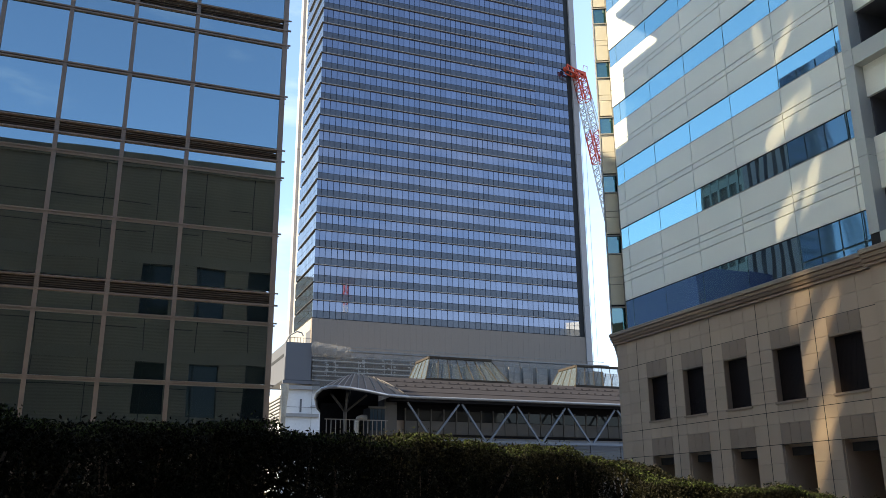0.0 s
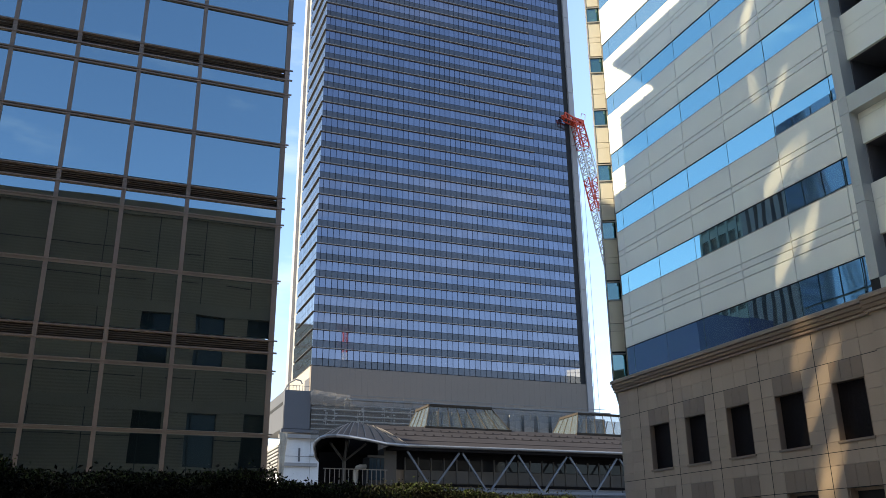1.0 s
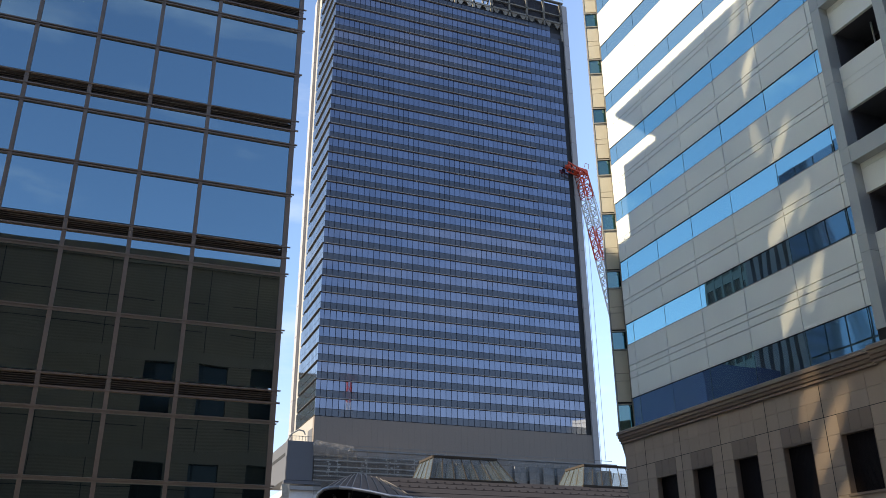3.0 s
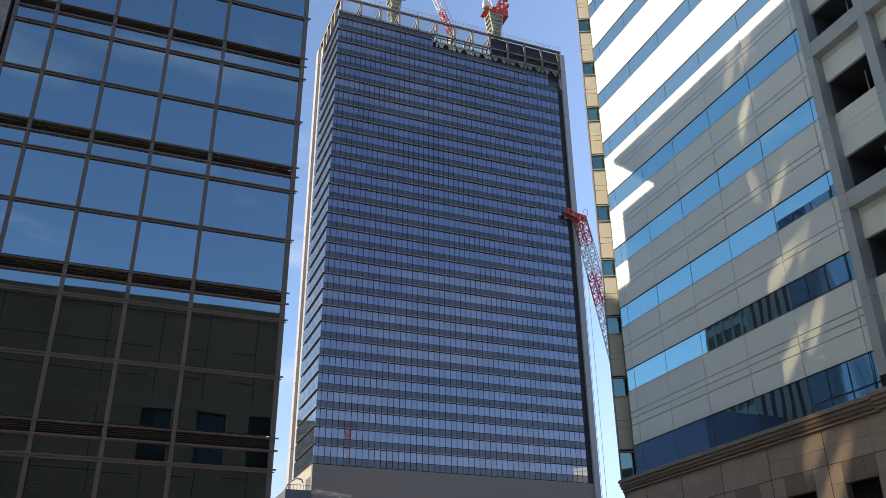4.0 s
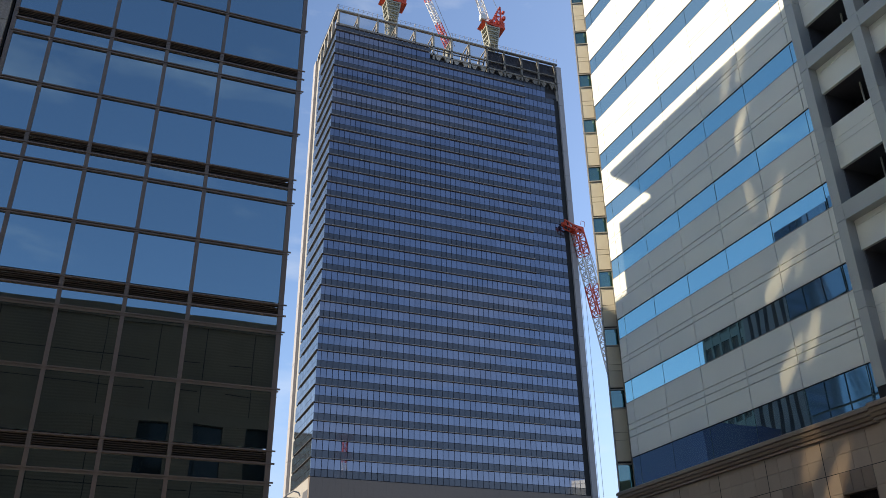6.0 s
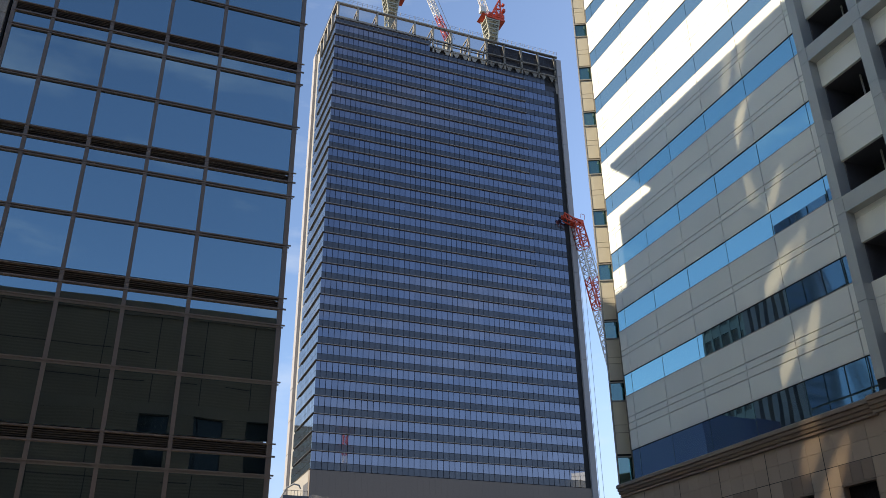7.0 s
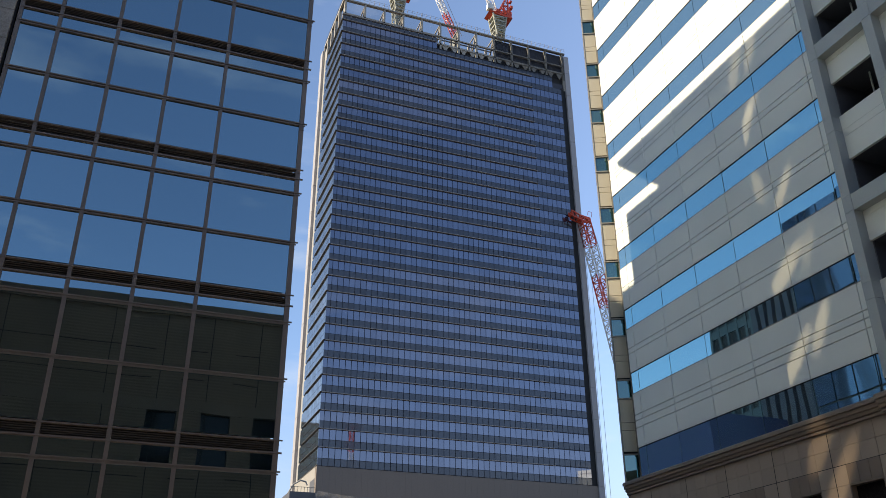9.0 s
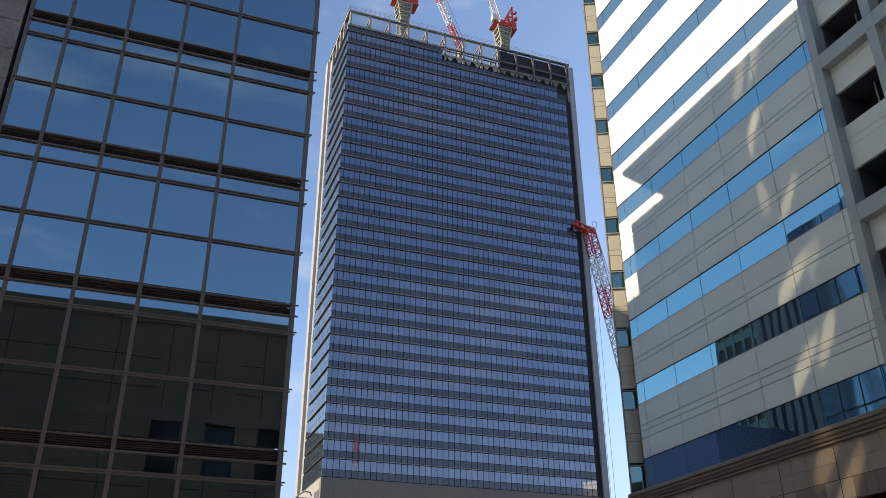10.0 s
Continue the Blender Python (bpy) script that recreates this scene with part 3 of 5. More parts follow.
            part("opening_post", Geo().box(29.3, 29.36, (y0 + y1) / 2 - 0.03, (y0 + y1) / 2 + 0.03, zo, zo + 1.81), M_PIER, b)
        for j in range(7):
            z = 11.04 + 8.06 * j
            part("beam", Geo().box(27.94, 29.2, y0 - 0.02, y1 + 0.02, z, z + 0.76), M_PIER, b, "grey metal cross beam")
    # stone base: cornice, tiles, windows
    yc = 43.62
    mould = [(0.0, 10.55), (0.14, 10.55), (0.14, 10.66), (0.09, 10.66), (0.09, 10.69), (0.20, 10.69), (0.26, 10.82), (0.20, 10.82), (0.20, 10.85), (0.29, 10.85), (0.32, 11.00), (0.27, 11.00), (0.27, 11.03),
             (0.38, 11.03), (0.38, 11.18), (0.28, 11.26), (-1.2, 11.26), (-1.2, 10.55)]
    part("cornice", Geo().prism([(28.2 - o, 24.7, z) for o, z in mould], (0, yc - 24.7, 0)), M_STONE_DARK, b, "moulded brown stone cornice")
    part("cornice", Geo().prism([(27.95 - o, -14, z) for o, z in mould], (0, 38.72, 0)), M_STONE_DARK, b, "moulded brown stone cornice of the projecting wall")
    X = 28.2
    bays = [43.25, 41.40, 38.17, 34.92, 31.55, 28.10, 24.60]
    rows = [0.1, 0.9, 1.7, 2.45, 3.2, 4.02, 4.92, 5.45, 5.86, 6.4, 7.0, 7.68, 8.28, 9.08, 9.80, 10.55]
    wins = [(38.72, 40.58), (35.68, 37.42), (32.42, 34.15), (28.99, 30.78), (25.62, 27.40)]
    made2 = {}

    def tile(kind, y0, y1, z0, z1, material, x=X):
        key = (kind, round(y1 - y0, 2), round(z1 - z0, 2))
        if key not in made2:
            made2[key] = slab_x(kind, y1 - y0 - 0.010, 0.1, z1 - z0 - 0.010, material, 0.005)
        return piece(kind, made2[key], (x, y0 + 0.005, z0 + 0.005), b)

    def is_open(y0, y1, z0, z1):
        ym, zm = (y0 + y1) / 2, (z0 + z1) / 2
        return any(a < ym < c for a, c in wins) and (5.88 < zm < 8.28 or zm < 4.02)

    ys = [43.45, 42.40, 41.40]
    for (a, c), nxt in zip(wins, bays[2:]):
        ys += [c, (a + c) / 2, a, nxt]
    for y1, y0 in zip(ys, ys[1:]):
        if y1 - y0 < 0.1:
            continue
        for z0, z1 in zip(rows, rows[1:]):
            if is_open(y0, y1, z0, z1):
                continue
            lintel = any(a - 0.05 < (y0 + y1) / 2 < c + 0.05 for a, c in wins) and ((8.2 < z0 < 8.4) or (4.0 < z0 < 4.1))
            if lintel:
                continue
            tile("stone_tile", y0, y1, z0, z1, M_STONE)
    for a, c in wins:
        for z0, z1 in ((8.28, 9.08), (4.02, 4.92)):
            w = (c - a) / 3
            for k in range(3):
                tile("lintel_stone", a + k * w, a + (k + 1) * w, z0, z1, M_STONE_DARK, X - 0.006)
        g = Geo().box(X - 0.06, X + 0.5, a - 0.06, c + 0.06, 5.77, 5.87)
        part("window_sill", g, M_STONE_DARK, b, "brown stone window sill")
        g = Geo().box(X + 0.005, X + 0.5, a, a + 0.04, 5.87, 8.28).box(X + 0.005, X + 0.5, c - 0.04, c, 5.87, 8.28).box(X + 0.005, X + 0.5, a, c, 8.22, 8.28)
        part("window_reveal", g, M_STONE_DARK, b)
        part("window_pane", Geo().box(X + 0.32, X + 0.36, a, c, 5.87, 8.24), M_WIN_DARK, b, "dark blinds behind a dark pane")
        g = Geo()
        for k in range(58):
            zz = 5.9 + k * 0.04
            g.box(X + 0.30, X + 0.318, a + 0.03, c - 0.03, zz, zz + 0.034)
        part("blind", g, M_BLIND, b, "dark brown slatted blind", "stuff")
        g = Geo().box(X + 0.1, X + 2.6, a, a + 0.04, 0, 4.02).box(X + 0.1, X + 2.6, c - 0.04, c, 0, 4.02).box(X + 0.35, X + 2.6, a, c, 3.9, 4.02)
        part("doorway_reveal", g, M_STONE, b)
        # dark beam and added back pane: the unlit depth is put into colour
        part("doorway_beam", Geo().box(X + 0.5, X + 0.8, a, c, 3.55, 3.9), M_DARK, b)
        part("doorway_glass", Geo().box(X + 2.5, X + 2.54, a, c, 0, 3.9), M_WIN_DARK, b, "dark pane standing in for unlit depth at street level")
    for y0, y1 in ((40.58, 43.2), (37.42, 38.72), (34.15, 35.68), (30.78, 32.42), (27.40, 28.99), (24.2, 25.62)):
        part("wall_backing", Geo().box(X + 0.09, X + 0.35, y0, y1, 0, 10.6), M_GROUT, b)
    for z0, z1 in ((4.03, 5.8), (8.28, 10.6)):
        part("wall_backing", Geo().box(X + 0.09, X + 0.35, 24.2, 43.2, z0, z1), M_GROUT, b)
    for y in bays[1:]:
        part("movement_joint", Geo().box(X - 0.003, X + 0.05, y - 0.018, y + 0.018, 0.1, 10.5), M_JOINT, b)
    for z in (4.02, 5.45, 9.08):
        part("movement_joint", Geo().box(X - 0.002, X + 0.05, 24.6, 43.4, z - 0.014, z + 0.014), M_JOINT, b)
    part("end_wall", Geo().box(X + 0.02, 70, 43.36, 43.44, 0, 10.6), M_STONE, b)
    # projecting stone bay beside the windows, below the piers
    for z0, z1 in zip(rows, rows[1:] + [11.0]):
        for k in range(12):
            tile("stone_tile", 24.6 - 1.1 * (k + 1), 24.6 - 1.1 * k, z0, z1, M_STONE, X - 0.25)
    part("wall_backing", Geo().box(X - 0.16, X + 0.4, -14, 24.6, 0, 10.95), M_GROUT, b)
    return b


M_WIN_DARK = coated_glass("dark_window_glass", (0.012, 0.012, 0.014), (0.8, 0.85, 0.9), 1.5, 0.03, 0.02, 0.5, 0.1)
M_BLIND = surface("dark_brown_blind", (0.014, 0.010, 0.010), 0.6, 0, 20, 1, 0.1, 0)
M_BLIND.node_tree.nodes["Principled BSDF"].inputs["Specular IOR Level"].default_value = 0.1
banded_block()


# ---- office building behind the camera, seen mirrored ----
M_STONE_OPP = surface("olive_grey_stone", (0.265, 0.182, 0.12), 0.75, 0, 30, 0.5, 0.22, 0)
nt = M_STONE_OPP.node_tree
g_, w_, p_ = nt.nodes.new("ShaderNodeNewGeometry"), nt.nodes.new("ShaderNodeTexWave"), nt.nodes.new("ShaderNodeBump")
w_.bands_direction = "Z"  # thin tile courses
w_.inputs["Scale"].default_value, w_.inputs["Distortion"].default_value = 1.6, 0.3
p_.inputs["Strength"].default_value, p_.inputs["Distance"].default_value = 0.2, 0.03
nt.links.new(g_.outputs["Position"], w_.inputs["Vector"])
nt.links.new(w_.outputs["Fac"], p_.inputs["Height"])
nt.links.new(p_.outputs[0], nt.nodes["Principled BSDF"].inputs["Normal"])


M_WIN_OPP = coated_glass("grey_window_glass", (0.02, 0.021, 0.022), (0.78, 0.8, 0.78), 1.34, 0.05, 0.02, 0.5, 0.1)


M_LINTEL = surface("smooth_grey_stone", (0.262, 0.182, 0.122), 0.6, 0, 20, 0.4, 0.15, 0)


def stone_office():
    b = thing("stone_office_building", (-4, -20, 0), "dark olive-grey stone office building with deep windows", "building")
    Y = -12.6
    H = 23.95
    wins = [(1.68 + 3.4 * k, 3.5 + 3.4 * k) for k in range(4)]
    g = Geo()
    xs = [-40.0] + [v for w in wins for v in w] + [15.6]
    for x0, x1 in zip(xs[::2], xs[1::2]):
        g.box(x0, x1, Y - 0.4, Y, 0, H - 0.9)
    for z0, z1 in ((0, 0.3), (3.9, 6.9), (10.3, 13.1), (16.5, H - 0.9)):
        for w in wins:
            g.box(w[0], w[1], Y - 0.4, Y, z0, z1)
    part("wall", g, M_STONE_OPP, b, "dark olive-grey stone wall")
    part("parapet", Geo().box(-40, 15.6, Y - 0.5, Y + 0.12, H - 0.9, H), M_STONE_OPP, b)
    g = Geo()
    x = -39.5
    while x < 15:
        g.box(x, x + 0.045, Y, Y + 0.02, 0.2, H - 0.9)
        x += 3.2
    for z in (6.2, 8.6, 12.4, 14.8, 18.6, 20.6):
        for x0, x1 in zip(xs[::2], xs[1::2]):
            g.box(x0, x1, Y, Y + 0.02, z, z + 0.04)
    part("joint", g, M_JOINT, b)
    for z in (3.9, 10.3, 16.5):
        part("lintel_course", Geo().box(-40, 15.6, Y, Y + 0.03, z, z + 0.75), M_LINTEL, b, "smooth stone course over the windows")
    part("core", Geo().box(-40, 15.6, -40, Y - 0.45, 0, H - 0.5), M_DARK, b)
    for w in wins:
        for z0, z1 in ((0.3, 3.9), (6.9, 10.3), (13.1, 16.5)):
            part("window_pane", Geo().box(w[0], w[1], Y - 0.38, Y - 0.34, z0, z1), M_WIN_OPP, b, "dark window pane")
    return b


stone_office()


# ---- station building with truss front ----
M_CLEAR, n_, l_, b_ = nodes_of("clear_greenish_glazing")
b_.inputs["Base Color"].default_value = (0.13, 0.15, 0.145, 1)
b_.inputs["Roughness"].default_value = 0.08
b_.inputs["Alpha"].default_value = 0.3
M_STATION_ROOF = surface("dark_grey_purple_roof_sheet", (0.030, 0.0275, 0.031), 0.9, 0.0, 6, 0.25, 0.25, 0.04)
M_CANOPY = surface("grey_brown_canopy_sheet", (0.105, 0.09, 0.08), 0.75, 0.0, 6, 0.4, 0.25, 0.04)
M_CANOPY_RIB = surface("brown_grey_rib", (0.15, 0.135, 0.12), 0.6, 0.0, 6, 0.4, 0.2, 0.02)
M_PANEL_GREY = surface("mid_grey_panel", (0.085, 0.079, 0.073), 0.7, 0, 8, 0.5, 0.1, 0.02, 0.05)
# near-black: shade under the eave and canopy is put into the colour
M_SOFFIT_SHADE = surface("soffit_shade", (0.018, 0.017, 0.018), 0.7, 0, 5, 0.5, 0.2, 0)


M_BAR = surface("brown_glazing_bar", (0.055, 0.044, 0.035), 0.6, 0.1, 8, 0.5, 0.1, 0)
for m_, spec in ((M_SOFFIT_SHADE, 0.0), (M_STATION_ROOF, 0.12), (M_CANOPY, 0.15), (M_BAR, 0.1)):
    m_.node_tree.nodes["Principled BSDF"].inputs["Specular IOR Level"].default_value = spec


def skylight(b, X0, X1, T0, T1, y, zb, zt, panes, open_end=False):
    """A hipped roof lantern: leaning glass front of equal panes, glazed ends, dark bars."""
    DY = 1.5
    s = part("skylight", Geo().prism([(X0, y, zb - 0.3), (X1, y, zb - 0.3), (X1, y + 8, zb - 0.3), (X0, y + 8, zb - 0.3)], (0, 0, 0.35)), M_BAR, b, "glazed hip-roof skylight with taupe bars")

    def pt(u, v, back=0.0):
        xa, xb = X0 + u * (X1 - X0), T0 + u * (T1 - T0)
        return Vector((xa + v * (xb - xa), y + v * DY + back, zb + v * (zt - zb)))

    us = [j / panes for j in range(panes + 1)]
    for u0, u1 in zip(us, us[1:]):
        q = [pt(u0, 0.02), pt(u1, 0.02), pt(u1, 0.97), pt(u0, 0.97)]
        part("pane", Geo().prism([tuple(c) for c in q], (0, 0.05, 0)), M_CLEAR, s)
    for u in us:
        part("glazing_bar", Geo().beam(pt(u, 0, -0.04), pt(u, 1, -0.04), 0.085), M_BAR, s)
    part("ridge", Geo().beam((T0 - 0.1, y + DY - 0.05, zt), (T1 + 0.1, y + DY - 0.05, zt), 0.3), M_BAR, s)
    part("ridge", Geo().beam((T0, y + DY, zt), (T0, y + 8 - DY, zt), 0.3), M_BAR, s)
    part("curb", Geo().beam((X0 - 0.1, y - 0.05, zb), (X1 + 0.1, y - 0.05, zb), 0.3), M_BAR, s)
    for xa, xb in ((X0, T0), (X1, T1)):
        q = [(xa, y, zb), (xa, y + 8, zb), (xb, y + 8 - DY, zt), (xb, y + DY, zt)]
        part("pane", Geo().prism(q, (0.05, 0, 0)), M_CLEAR, s)
        for k in range(1, 4):
            p = Vector(q[0]).lerp(Vector(q[1]), k / 4)
            r = Vector(q[3]).lerp(Vector(q[2]), k / 4)
            part("glazing_bar", Geo().beam(p, r, 0.09), M_BAR, s)
    q = [(X0, y + 8, zb), (X1, y + 8, zb), (T1, y + 8 - DY, zt), (T0, y + 8 - DY, zt)]
    part("pane", Geo().prism(q, (0, -0.05, 0)), M_CLEAR, s)
    for j in range(panes + 1):
        u = j / panes
        part("glazing_bar", Geo().beam((X0 + u * (X1 - X0), y + 8, zb), (T0 + u * (T1 - T0), y + 8 - DY, zt), 0.1), M_BAR, s)
    return s


M_BLUEPANE = coated_glass("dim_blue_pane", (0.02, 0.035, 0.05), (0.6, 0.8, 1.0), 1.6, 0.05, 0.03, 0.5, 0.2)


def station():
    YS = 95.0
    b = thing("station_building", (48, 101, 0), "low station building with dark sheet roof, skylights and pale truss front", "building")
    part("wall", Geo().box(31.8, 78, YS + 2.2, YS + 17, 0.02, 13.1), M_BASEWALL, b, "grey station wall")
    part("end_column", Geo().box(30.4, 31.9, YS + 0.6, YS + 3, 0.02, 13.2), M_PANEL_GREY, b, "plain grey end pier")
    part("soffit", Geo().box(30.6, 78, YS - 0.5, YS + 2.3, 12.9, 13.28), M_SOFFIT_SHADE, b)
    # sloping roof in long sheets with standing seams
    for k in range(4):
        y0, y1 = YS - 0.5 + 2.3 * k, YS - 0.5 + 2.3 * (k + 1)
        z0, z1 = 13.45 + 0.88 * k, 13.45 + 0.88 * (k + 1)
        part("roof_sheet", Geo().prism([(31.6 - 0.5 * k, y0, z0), (78, y0, z0), (78, y1, z1 - 0.03), (31.6 - 0.5 * (k + 1), y1, z1 - 0.03)], (0, 0, -0.14)), M_STATION_ROOF, b, "dark purple-grey roof sheet")
        part("roof_seam", Geo().beam((31.6 - 0.5 * k, y0, z0), (78, y0, z0), 0.035), M_STATION_ROOF, b)
    guard = Geo().prism([(0, 0, 0), (0.22, 0, 0), (0.22, 0.1, 0.2), (0, 0.1, 0.2)], (0, 0.06, 0)).mesh("snow_guard")
    guard.materials.append(M_STATION_ROOF)
    for k, off in ((2, 0.0), (3, 0.6)):
        for i in range(36):
            piece("snow_guard", guard, (33 + off + 1.2 * i, YS - 0.3 + 2.3 * k, 13.50 + 0.88 * k), b)
    part("roof_deck", Geo().box(29.6, 78, YS + 8.6, YS + 20, 16.3, 16.75), M_STATION_ROOF, b)
    # bright eave tube, running on round the canopy nose
    rim = [(78, YS - 0.6, 13.45), (45, YS - 0.6, 13.4), (33.0, YS - 0.5, 13.38), (30.0, 93.6, 13.4), (26.8, 90.7, 13.4), (24.4, 89.0, 13.4), (22.9, 88.5, 13.4), (22.1, 89.0, 13.4), (21.8, 90.5, 13.4),
           (22.1, 94.0, 13.4), (22.9, 98.1, 13.35), (25.4, 107.8, 13.3), (30.6, 123.0, 13.2)]
    part("eave_tube", Geo().tube(rim, 0.18, 12), M_CHROME, b, "bright rounded metal eave")
    # ribbed canopy shell from the rim up to its crest
    crest = [(31.5, 100.5, 16.0), (30.2, 99.5, 16.2), (28.6, 98.6, 16.3), (27.6, 98.4, 16.3), (27.0, 98.8, 16.2), (26.8, 99.6, 16.1), (27.0, 101.5, 16.0), (28.0, 106.0, 15.8), (32.0, 116.0, 15.5)]
    edge = [rim[2], rim[3], rim[4], rim[5], rim[6], rim[8], rim[10], rim[11], rim[12]]
    g = Geo()
    for k, (e, c) in enumerate(zip(edge, crest)):
        e, c = Vector(e), Vector(c)
        for j in range(7):
            u = j / 6
            g.v.append(tuple(e.lerp(c, u) + Vector((0, 0, 0.12 * math.sin(3.1416 * u)))))
    for k in range(8):
        for j in range(6):
            i = 7 * k + j
            g.f.append((i, i + 7, i + 8, i + 1))
    # second layer below the shell, its shade painted in
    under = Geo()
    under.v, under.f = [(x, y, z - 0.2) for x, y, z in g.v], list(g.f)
    part("canopy_soffit", under, M_SOFFIT_SHADE, b, "canopy underside, shade painted near-black")
    shell = part("canopy_roof", g, M_CANOPY, b, "curved ribbed canopy roof")
    m = shell.modifiers.new("thickness", "SOLIDIFY")
    m.thickness = 0.12
    for k, (e, c) in enumerate(zip(edge, crest)):
        if k < 8:
            e2, c2 = Vector(edge[k + 1]), Vector(crest[k + 1])
            for u in (0.0, 0.5):
                a, d = Vector(e).lerp(e2, u), Vector(c).lerp(c2, u)
                pts = [a.lerp(d, j / 6) + Vector((0, 0, 0.12 * math.sin(3.1416 * j / 6) + 0.06)) for j in range(7)]
                part("roof_rib", Geo().tube(pts, 0.05, 5), M_CANOPY_RIB, b)
    # branching canopy post
    g = Geo().tube([(25.6, 95, 0.05), (25.6, 95, 11.6)], 0.22, 10)
    post = part("canopy_post", g, M_PANEL_GREY, b, "branching steel canopy post")
    for q in ((23.7, 93.5, 13.2), (25.0, 92.0, 13.3), (27.6, 93.4, 13.3), (27.0, 98.0, 14.6), (24.8, 98.5, 13.9)):
        part("branch", Geo().tube([(25.6, 95, 11.5), q], 0.12, 8), M_PANEL_GREY, post)
    # glazed vestibule under the canopy
    part("vestibule", Geo().box(28.6, 30.4, YS + 0.4, YS + 3, 8.6, 12.2), M_DARK, b)
    for k in range(4):
        part("vestibule_pane", Geo().box(28.62 + k * 0.45, 29.0 + k * 0.45, YS + 0.33, YS + 0.4, 9.6, 12.0), M_BLUEPANE, b, "blue tinted pane")
    part("vestibule_frame", Geo().box(28.4, 30.4, YS + 0.2, YS + 0.42, 12.05, 12.3), M_PANEL_GREY, b)
    # deck and added near-black fillers, cut along the sight line to darken the canopy
    part("deck", Geo().prism([(23.6, 91.5, 8.3), (31, 91.5, 8.3), (31, 121, 8.3), (30.7, 121, 8.3), (25.4, 100, 8.3)], (0, 0, 0.4)), M_SOFFIT_SHADE, b, "canopy deck, blackened to keep the underside dark")
    part("canopy_shade_fill", Geo().prism([(24.3, 101.5, 8.7), (31, 101.5, 8.7), (31, 121, 8.7), (29.6, 121, 8.7)], (0, 0, 4.5)), M_SOFFIT_SHADE, b, "near-black filler added for the shade under the canopy")
    part("crest_shade_fill", Geo().prism([(27.3, 101.2, 13.0), (31.4, 101.2, 13.0), (31.4, 118, 13.0), (30.6, 118, 13.0)], (0, 0, 2.6)), M_SOFFIT_SHADE, b, "near-black filler added to close the view under the crest")
    part("kiosk", Geo().tube([(27.35, 96.6, 8.72), (27.4, 96.6, 10.6), (27.6, 96.6, 11.0), (28.0, 96.6, 11.15), (28.6, 96.6, 11.15), (29.1, 96.6, 11.0)], 0.28, 8), M_WHITEWALL, b, "small white rounded kiosk")
    part("deck_pier", Geo().box(24, 27, 96, 99, 0.02, 8.3), M_CONCRETE, b)
    for k in range(14):
        x = 23.0 + k * 0.52
        part("railing_post", Geo().beam((x, 93.0, 8.7), (x, 93.0, 10.5), 0.07), M_SCAF, b)
    part("railing", Geo().beam((22.8, 93.0, 10.5), (30.0, 93.0, 10.5), 0.09), M_SCAF, b)
    # truss front
    bottom, top = 8.7, 12.85
    for x in (32.8, 39.6, 46.8, 53.8, 60.9, 68.0, 75.1):
        part("truss_diagonal", Geo().beam((x + 0.15, YS - 0.1, top), (x + 3.1, YS - 0.1, bottom), 0.21), M_STEEL_LIGHT, b, "pale blue painted diagonal")
        if x > 33:
            part("truss_diagonal", Geo().beam((x - 0.2, YS - 0.1, top), (x - 3.5, YS - 0.1, bottom), 0.21), M_STEEL_LIGHT, b, "pale blue painted diagonal")
    part("truss_chord", Geo().beam((32, YS - 0.1, bottom - 0.15), (78, YS - 0.1, bottom - 0.15), 0.3), M_STEEL_LIGHT, b)
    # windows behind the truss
    # near-black strip behind and above the panes: eave shade put into colour
    part("window_eave_shade", Geo().box(32.0, 78, YS + 2.05, YS + 2.2, 11.0, 12.92), M_SOFFIT_SHADE, b)
    x = 33.4
    while x < 77:
        part("window_pane", Geo().box(x + 0.08, x + 1.5, YS + 1.98, YS + 2.04, 11.05, 12.2), M_WIN_OPP, b, "dark window pane")
        part("window_mullion", Geo().box(x - 0.08, x + 0.08, YS + 1.9, YS + 2.1, 9.5, 12.4), M_PANEL_GREY, b)
        part("wall_panel", Geo().box(x + 0.1, x + 1.5, YS + 1.96, YS + 2.18, 9.5, 10.98), M_PANEL_GREY, b, "grey wall panel")
        x += 1.62
    part("dark_string", Geo().box(31.9, 78, YS + 1.8, YS + 2.18, 9.2, 9.46), M_SOFFIT_SHADE, b)
    for k in range(7):
        z = 9.05 - k * 0.36
        x = 36.0
        while x < 78:
            part("apron_panel", Geo().box(x + 0.03, x + 4.3, YS + 1.4 - 0.02 * k, YS + 1.7, z - 0.33, z), M_APRON, b, "pale bluish apron panel")
            x += 4.36
    part("apron_backing", Geo().box(31.9, 78, YS + 1.6, YS + 2.1, 0.02, 9.1), M_BASEWALL, b)
    skylight(b, 38.35, 50.26, 39.45, 48.22, YS + 8.5, 16.9, 19.98, 7)
    skylight(b, 60.2, 81.0, 61.4, 79.7, YS + 8.5, 16.95, 19.95, 14)
    return b


M_APRON = surface("pale_blue_grey_sheet", (0.125, 0.14, 0.165), 0.5, 0.1, 8, 0.4, 0.1, 0.01, 0.03)
station()


# ---- podium works in front of the tower ----
M_TARP = surface("pale_translucent_sheeting", (0.24, 0.22, 0.195), 0.5, 0, 3, 0.5, 0.25, 0.2)
M_TARP.node_tree.nodes["Principled BSDF"].inputs["Alpha"].default_value = 0.38
M_PLANK = surface("pale_scaffold_metal", (0.40, 0.385, 0.36), 0.55, 0.1, 10, 1, 0.2, 0)
M_VEIL = surface("brown_grey_dust_sheet", (0.22, 0.2, 0.18), 0.7, 0, 3, 0.5, 0.25, 0.1)
